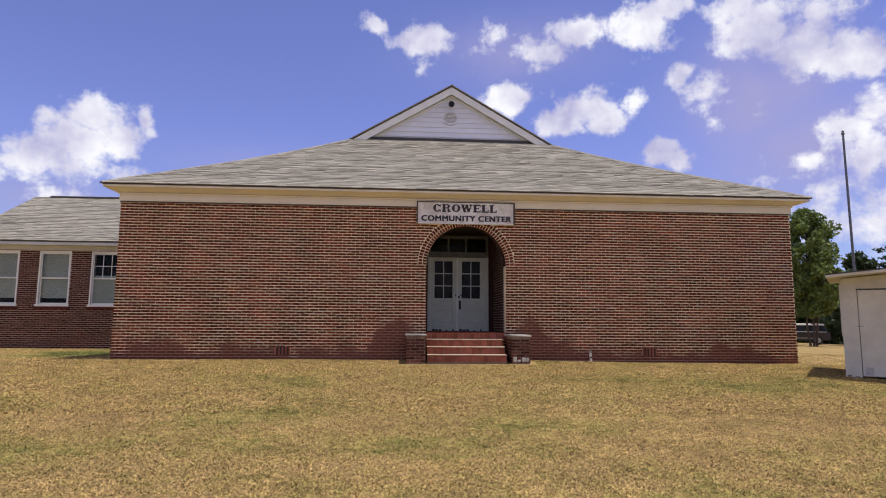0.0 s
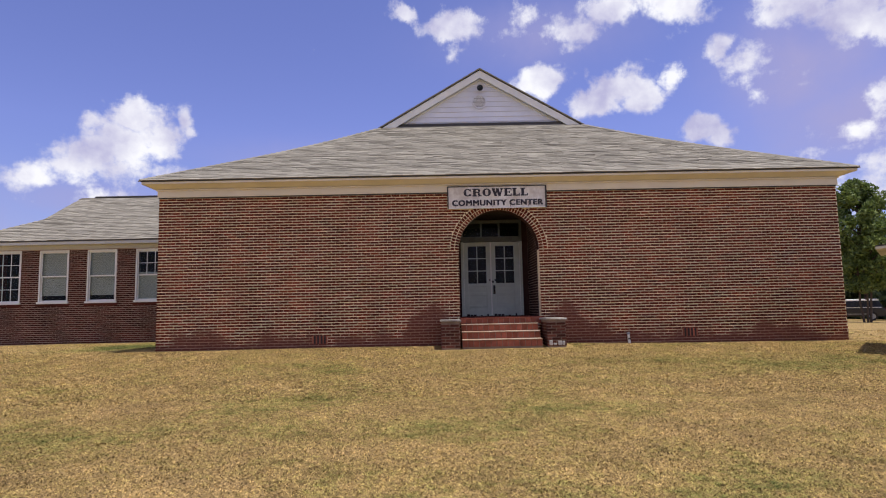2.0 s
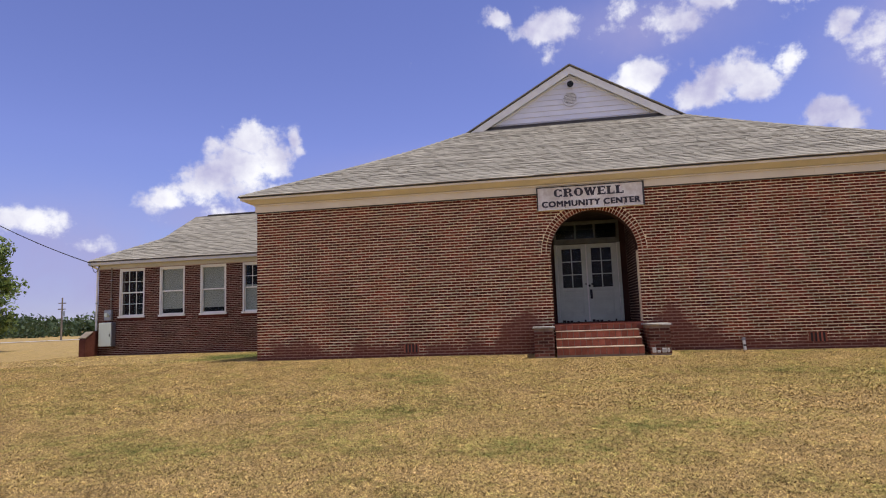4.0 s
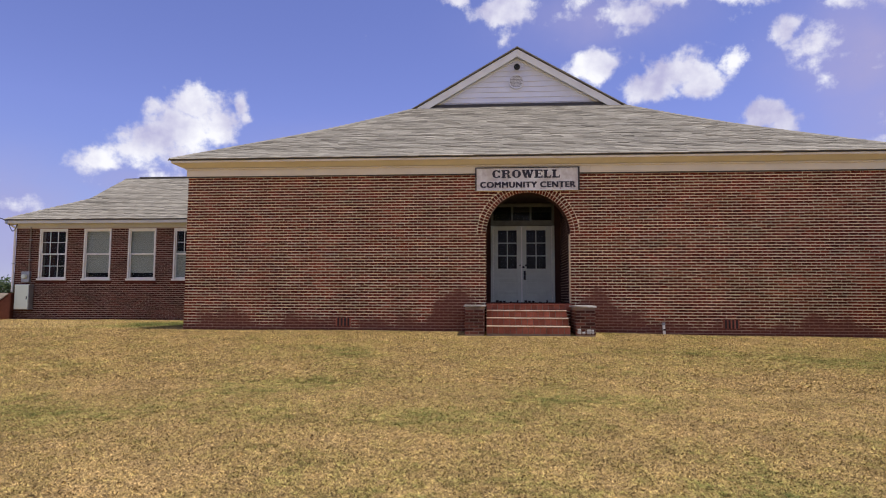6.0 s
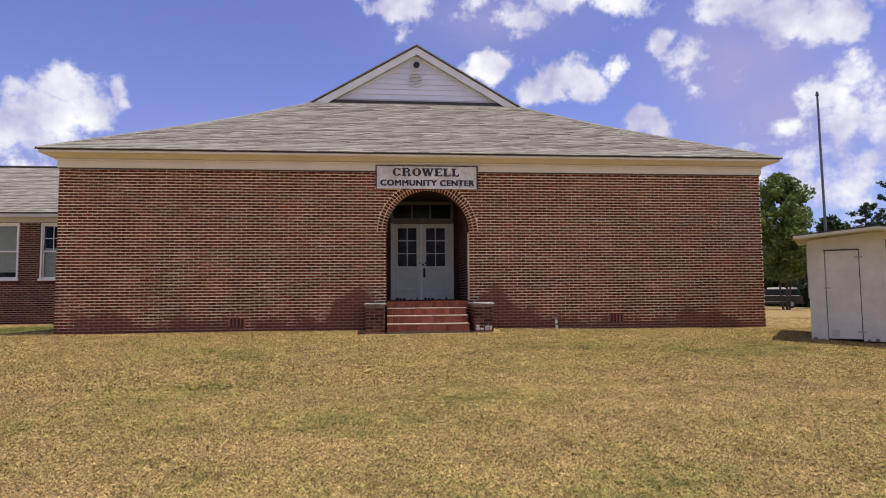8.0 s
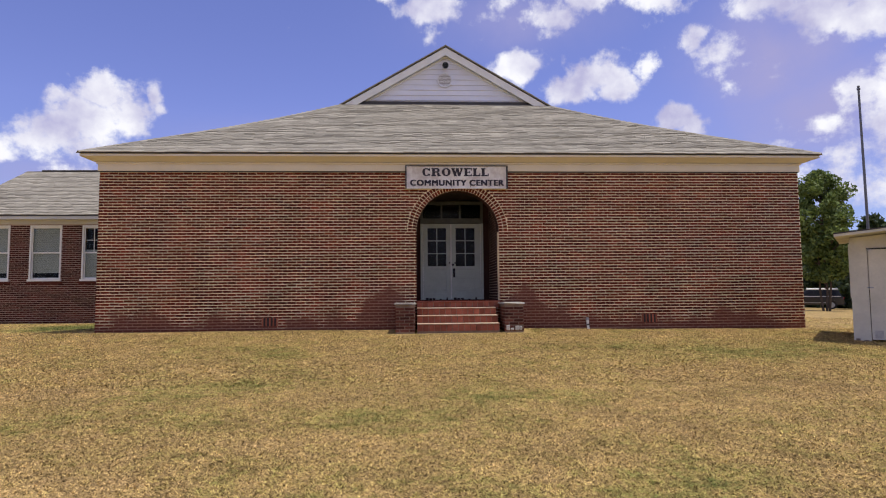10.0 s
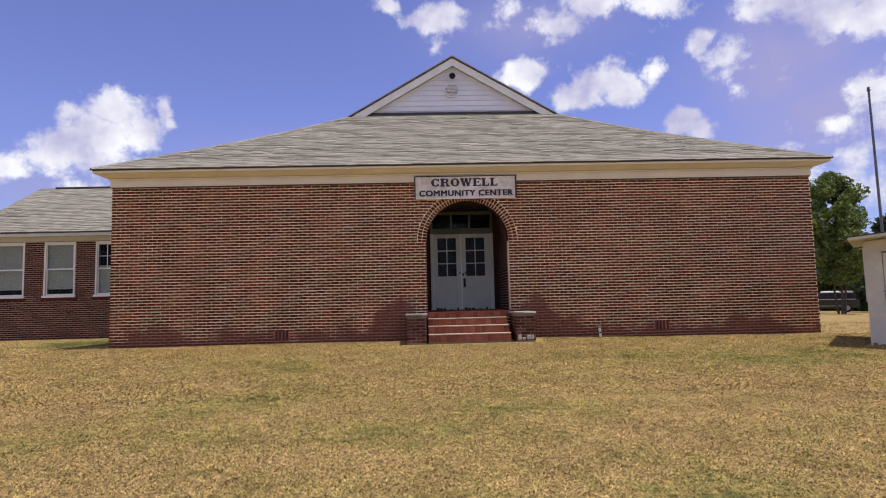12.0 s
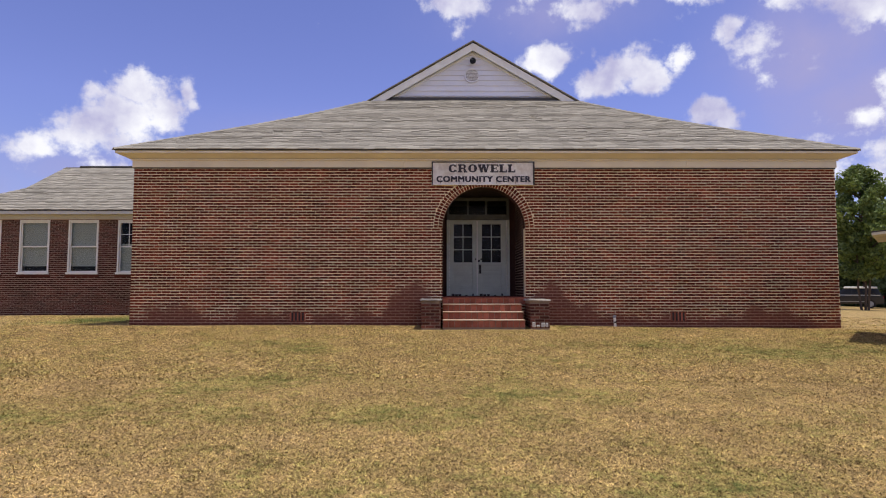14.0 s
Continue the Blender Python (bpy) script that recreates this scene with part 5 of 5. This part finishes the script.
# far woods: one mass of foliage beyond the field
def woods():
    rng = np.random.default_rng(21)
    cs = []
    for k in range(1300):
        az = -75 + 150 * rng.random()
        d = 170 + 90 * rng.random()
        x, y = polar(az, d)
        h = 2.6 + 2.2 * noise.noise((az * 0.15, 0.3, 0.7)) + 1.6 * rng.random()
        g = ground_z(x, y)
        for q in (0.25, 0.7, 1.0):
            cs.append((x + rng.normal() * 2, y + rng.normal() * 2, g + h * q, 1.9 + rng.random()))
    v, f = leaves(rng, cs, 110000, 0.55)
    quads("woods", v, f, "leaf_far", kind="stuff", label="distant dark green line of woods")["category"] = "trees"


woods()


# ---- far field things ----
rv2, rf2 = [], []
for i, az in enumerate(np.linspace(-75, -30, 24)):
    for d in (88, 94):
        x, y = polar(az, d)
        rv2.append((x, y, ground_z(x, y) + 0.06))
    if i:
        k = len(rv2) - 4
        rf2.append((k, k + 2, k + 3, k + 1))
quads("road", rv2, rf2, "road", kind="structure", label="pale road at the far edge of the field")
px, py = polar(-41.9, 97)
up = tagged(empty("utility_pole", px, py, ground_z(px, py)), "distant wooden utility pole with crossarms", "utility pole")
part("pole", cyl(bmesh.new(), (0, 0, -0.3), (0, 0, 5.7), 0.13, 0.09, n=8), "wood", up)
for z in (4.1, 4.9):
    part("crossarm", boxed(-0.55, 0.55, -0.06, 0.06, z, z + 0.12), "wood", up)
part("transformer", cyl(bmesh.new(), (0.25, 0, 3.2), (0.25, 0, 3.9), 0.16, n=10), "steel", up)

cable = tagged(empty("service_cable", -17.85, 5.6, 3.42), "dark overhead service cable sagging to the wing eave", "cable")
bm = bmesh.new()
far = Vector(polar(-50, 30)) - Vector((-17.85, 5.6))
last = None
for i in range(25):
    u = i / 24
    p = Vector((far.x * u, far.y * u, 3.0 * u - 1.1 * 4 * u * (1 - u) * 0.18))
    if last is not None:
        cyl(bm, last, p, 0.016, n=6)
    last = p
part("wire", bm, "black", cable)
part("bracket", boxed(-0.02, 0.05, -0.05, 0.05, -0.12, 0.03), "steel", cable)
bm = bmesh.new()
last = None
for i in range(9):
    u = i / 8
    p = Vector((0.03 + 0.18 * u, 0.02 + 0.2 * u, -0.05 - 0.28 * math.sin(u * math.pi) - 0.05 * u))
    if last is not None:
        cyl(bm, last, p, 0.012, n=6)
    last = p
part("drip_loop", bm, "black", cable)


# ---- parked car ----
def car():
    x, y = polar(34.2, 61)
    z = ground_z(x, y)
    c = empty("car", x, y, z)
    c.matrix_world = pose(x, y, z, 0, 0, -35)
    tagged(c, "dark parked sport utility car, its roof glare painted white", "car")
    paint = material("dark_car_paint", (0.012, 0.013, 0.018), 0.3, vary=0.05)
    paint.node_tree.nodes["Principled BSDF"].inputs["Coat Weight"].default_value = 0.4
    lower = [(-2.35, 0.35), (2.30, 0.35), (2.36, 0.75), (2.28, 1.02), (1.2, 1.06), (-1.0, 1.06), (-2.2, 0.95), (-2.4, 0.7)]
    cabin = [(2.22, 1.03), (1.95, 1.62), (1.2, 1.72), (-0.2, 1.70), (-1.05, 1.06)]

    def prism(prof, w0, w1):
        bm = bmesh.new()
        zs = [q[1] for q in prof]
        lo = [bm.verts.new((a, -(w0 + (w1 - w0) * (b - min(zs)) / (max(zs) - min(zs))), b)) for a, b in prof]
        hi = [bm.verts.new((a, (w0 + (w1 - w0) * (b - min(zs)) / (max(zs) - min(zs))), b)) for a, b in prof]
        bm.faces.new(lo), bm.faces.new(hi[::-1])
        for i in range(len(prof)):
            j = (i + 1) % len(prof)
            bm.faces.new((lo[i], hi[i], hi[j], lo[j]))
        bmesh.ops.recalc_face_normals(bm, faces=bm.faces)
        bmesh.ops.bevel(bm, geom=list(bm.edges), offset=0.05, segments=2, affect="EDGES", profile=0.6)
        return bm

    part("body", prism(lower, 0.90, 0.92), paint, c)
    part("cabin", prism(cabin, 0.86, 0.70), paint, c)
    # white panel paints the sun's glare on the dark car's roof
    part("roof_panel", boxed(-0.35, 1.95, -0.74, 0.74, 1.60, 1.78, bevel=0.05), "white", c, "roof panel painted white for the sun's glare")
    # white strips stand in for highlights along the body
    for sgn in (-1, 1):
        part("window_trim", boxed(-0.95, 2.1, sgn * 0.885 - 0.012, sgn * 0.885 + 0.012, 1.055, 1.10), "white", c, "white strip painted as a highlight under the side windows")
    for a, b in ((-0.62, 0.15), (0.25, 1.05), (1.15, 1.85)):
        for sgn in (-1, 1):
            bm = bmesh.new()
            q = [(a if a > -0.5 else a + 0.0, 1.12), (b, 1.12), (b - (0.12 if b > 1.5 else 0), 1.55), (a + (0.55 if a < -0.5 else 0), 1.55)]
            vs = [bm.verts.new((u, sgn * (0.866 - 0.16 * (w - 1.03) / 0.69 + 0.008), w)) for u, w in q]
            bm.faces.new(vs if sgn < 0 else vs[::-1])
            part("side_window", bm, "glass", c, "dark tinted side window")
    for sgn in (-1, 1):
        part("tail_light", boxed(2.24, 2.35, sgn * 0.78 - 0.09, sgn * 0.78 + 0.09, 0.82, 1.02, bevel=0.02), "tail", c, "red tail light")
        part("roof_rail", boxed(0.0, 1.7, sgn * 0.6 - 0.02, sgn * 0.6 + 0.02, 1.76, 1.79), "steel", c)
        part("door_strip", boxed(-1.0, 1.2, sgn * 0.93 - 0.01, sgn * 0.93 + 0.01, 0.52, 0.57), "steel", c)
        for wx in (-1.45, 1.45):
            w = part("wheel", cyl(bmesh.new(), (wx, sgn * 0.70, 0.36), (wx, sgn * 0.93, 0.36), 0.36, n=20), "black", c, "black rubber tyre")
            part("rim", cyl(bmesh.new(), (wx, sgn * 0.90, 0.36), (wx, sgn * 0.945, 0.36), 0.22, n=16), "steel", w)
    part("bumper", boxed(2.3, 2.42, -0.85, 0.85, 0.40, 0.62, bevel=0.03), "black", c)


M["tail"] = material("red_lens", (0.35, 0.02, 0.02), 0.2, vary=0.05)
car()

# ---- grass blades, bricks and shingles ----
grass(480000, 31, -11.5, -6.5, -0.9, 7.0, 11.5, 0.020, 0.0050)
grass(470000, 32, -6.5, -0.15, -0.9, 11.5, 19.5, 0.024, 0.0085)
grass(60000, 35, -18.0, -11.5, -0.6, 7.0, 6.0, 0.020, 0.0065)
grass(14000, 33, -0.15, 5.6, -13.5, 5.0, 5.0, 0.03, 0.012)
grass(20000, 34, -6.5, 8.0, 14.5, 5.5, 7.0, 0.03, 0.012)


def lay_front():
    rng = random.Random(6)
    cells = brick_cells(XL, XR, -0.14, ZT, front_gaps)
    near = [c for c in cells if c[1] - c[0] > BL - PERP - 0.001 and abs((c[0] + c[1]) / 2) < 1.75 and 0.6 < c[2] < 3.0][:300]
    chosen = set(near)
    joined_bricks("bricks", front, [c for c in cells if c not in chosen], lambda u, z, o: (u, 0.008 - o, z), 0.0042, rng)
    w, h = BL - PERP, COURSE - JOINT
    me = bpy.data.meshes.new("brick")
    me.from_pydata([(0, -0.005, 0), (w, -0.005, 0), (w, -0.005, h), (0, -0.005, h), (0, 0.01, 0), (w, 0.01, 0), (w, 0.01, h), (0, 0.01, h)], [], BOX_FACES)
    me.materials.append(M["brick_one"])
    for ua, ub, za, zb in near:
        ob = new("brick", me)
        ob.parent = front
        ob.location = (ua, 0.008 + rng.uniform(-0.0012, 0.0012), za + rng.uniform(-0.0028, 0.0028))
    # two rowlock rings round the arch
    n = 46
    for ring in range(2):
        ra = ARCH_R + 0.002 + ring * 0.108
        rb = ra + 0.094
        half = math.pi / n / 2 - 0.0075 / ra
        p = [(math.sin(a) * r, math.cos(a) * r) for a, r in ((-half, ra), (half, ra), (half, rb), (-half, rb))]
        vm = bpy.data.meshes.new("arch_brick")
        vm.from_pydata([(x, -0.007, z) for x, z in p] + [(x, 0.01, z) for x, z in p], [], BOX_FACES)
        vm.materials.append(M["brick_one"])
        for i in range(n):
            a = -math.pi / 2 + math.pi * (i + 0.5) / n
            ob = new("arch_brick", vm)
            ob.parent = front
            ob.matrix_local = Matrix.Translation((ARCH_X, 0.008, ARCH_Z)) @ Matrix.Rotation(a, 4, "Y")


lay_front()
# porch bricks are the copy darkened for shade
for ob, xx, sg in ((porch_walls[0], PX0 - 0.008, 1), (porch_walls[1], PX1 + 0.008, -1)):
    joined_bricks("bricks", ob, brick_cells(0.0 + (0.345), DOOR_Y - 0.0, FLOOR_Z, 3.36, lambda z: []), lambda u, z, o, xx=xx, sg=sg: (xx + sg * o, u, z), 0.005, random.Random(9), "brick_shade")
for ob, xx, sg in ((sides[0], XL, -1), (sides[1], XR, 1)):
    joined_bricks("bricks", ob, brick_cells(0.009, 12.0, -0.14, ZT, lambda z: []), lambda u, z, o, xx=xx, sg=sg: (xx + sg * o, u, z), 0.005, random.Random(9))


def lay_shingles(parent, origin, along, up, length, reach, left, right, singles, seed, dip=lambda d: 0.0):
    """Shingle tabs on a slope: origin at the eave's start; left(d) and right(d) give its ends d metres up the slope."""
    rng = random.Random(seed)
    normal = along.cross(up).normalized()
    expo, tab = 0.150, 0.26
    v, f, made = [], [], 0
    k = 0
    one = None
    while k * expo < reach:
        d0 = k * expo - 0.02
        d1 = min(d0 + expo + 0.05, reach)
        a, b = left(max(d0, 0)), right(max(d0, 0))
        u = a - rng.random() * tab
        row = rng.uniform(0.008, 0.020)
        dip0, dip1 = dip(d0), dip(d1)
        while u < b:
            ua, ub = max(u, a), min(u + tab - 0.006, b)
            if ub - ua > 0.03:
                lift = row + rng.uniform(0.0, 0.012)
                drop = rng.uniform(-0.022, 0.022)
                if made < singles and ub - ua > tab - 0.007:
                    if one is None:
                        w = tab - 0.006
                        one = bpy.data.meshes.new("shingle")
                        q = [(0, 0, 0.019), (w, 0, 0.019), (w, expo + 0.05, 0.003), (0, expo + 0.05, 0.003), (0, 0, 0.0), (w, 0, 0.0)]
                        one.from_pydata(q, [], [(0, 1, 2, 3), (4, 5, 1, 0)])
                        one.materials.append(M["shingle_one"])
                    ob = new("shingle", one)
                    ob.parent = parent
                    p = origin + along * ua + up * (d0 + drop) - normal * dip0
                    m = Matrix((along, up, normal)).transposed().to_4x4()
                    m.translation = p
                    ob.matrix_local = m
                    made += 1
                else:
                    n = len(v)
                    P = lambda uu, dd, h: tuple(origin + along * uu + up * dd + normal * h)
                    v += [P(ua, d0 + drop, lift - dip0), P(ub, d0 + drop, lift - dip0), P(ub, d1, 0.003 - dip1), P(ua, d1, 0.003 - dip1), P(ua, d0 + drop, -dip0), P(ub, d0 + drop, -dip0)]
                    f += [(n, n + 1, n + 2, n + 3), (n + 4, n + 5, n + 1, n)]
            u += tab
        k += 1
    quads("shingles", v, f, "shingle", parent, kind="stuff")


def slope_of(o, a, u):
    o, a, u = Vector(o), Vector(a).normalized(), Vector(u)
    return o, a, u.normalized(), u.length


o, a, u, reach = slope_of((ex0, ey0, EAVE_Z), (1, 0, 0), (0, GAB_Y - ey0 + 0.3, (GAB_Z - EAVE_Z) * (GAB_Y - ey0 + 0.3) / (GAB_Y - ey0)))
full = reach * (GAB_Y - ey0) / (GAB_Y - ey0 + 0.3)
lay_shingles(roof, o, a, u, ex1 - ex0, reach, lambda d: (ROOF_X - GAB_W - ex0) * min(d / full, 1), lambda d: ex1 - ex0 - (ex1 - ROOF_X - GAB_W) * min(d / full, 1), 300, 41, lambda d: roof_sag(d / full) * 0.88)
o, a, u, reach = slope_of((WXL - 0.2, WY - 0.35, WEZ), (1, 0, 0), (0, 9.7 - WY + 0.35, 5.72 - WEZ))
lay_shingles(wing_roof, o, a, u, 9, reach, lambda d: 1.82 * min(d / (reach * 0.434), 1), lambda d: XL - WXL, 0, 42)
for sgn in (-1, 1):
    # hip caps
    p0 = Vector((ex0 if sgn < 0 else ex1, ey0, EAVE_Z))
    p1 = Vector((ROOF_X + sgn * GAB_W, GAB_Y, GAB_Z))
    bm = bmesh.new()
    for i in range(40):
        a0, b0 = (p0.lerp(p1, q) - Vector((0, 0, roof_sag(q))) for q in (i / 40, (i + 1.15) / 40))
        side = Vector((sgn * -0.7, 0.7, 0)).cross(Vector((0, 0, 1))).normalized() * 0.11
        vs = [bm.verts.new(q) for q in (a0 - side + Vector((0, 0, -0.015)), a0 + Vector((0, 0, 0.034)), a0 + side + Vector((0, 0, -0.015)), b0 - side + Vector((0, 0, -0.03)), b0 + Vector((0, 0, 0.026)), b0 + side + Vector((0, 0, -0.03)))]
        bm.faces.new((vs[0], vs[1], vs[4], vs[3])), bm.faces.new((vs[1], vs[2], vs[5], vs[4]))
    bmesh.ops.recalc_face_normals(bm, faces=bm.faces)
    part("hip_cap", bm, "shingle", roof)
    # gable roof edge, dark shingle line over the rake
    bm = bmesh.new()
    q0, q1 = Vector((ROOF_X + sgn * (GAB_W + 0.05), 0, GAB_Z)), Vector((ROOF_X, 0, RIDGE_Z + 0.03))
    vs = []
    for y in (GAB_Y - 0.03, GAB_Y + 1.2):
        for q, dz in ((q0, 0.012), (q1, 0.012), (q1, -0.02), (q0, -0.02)):
            vs.append(bm.verts.new((q.x, y, q.z + dz)))
    for f in ((0, 1, 2, 3), (0, 4, 5, 1), (3, 2, 6, 7), (0, 3, 7, 4)):
        bm.faces.new([vs[i] for i in f])
    bmesh.ops.recalc_face_normals(bm, faces=bm.faces)
    part("rake_edge", bm, "shingle", roof)
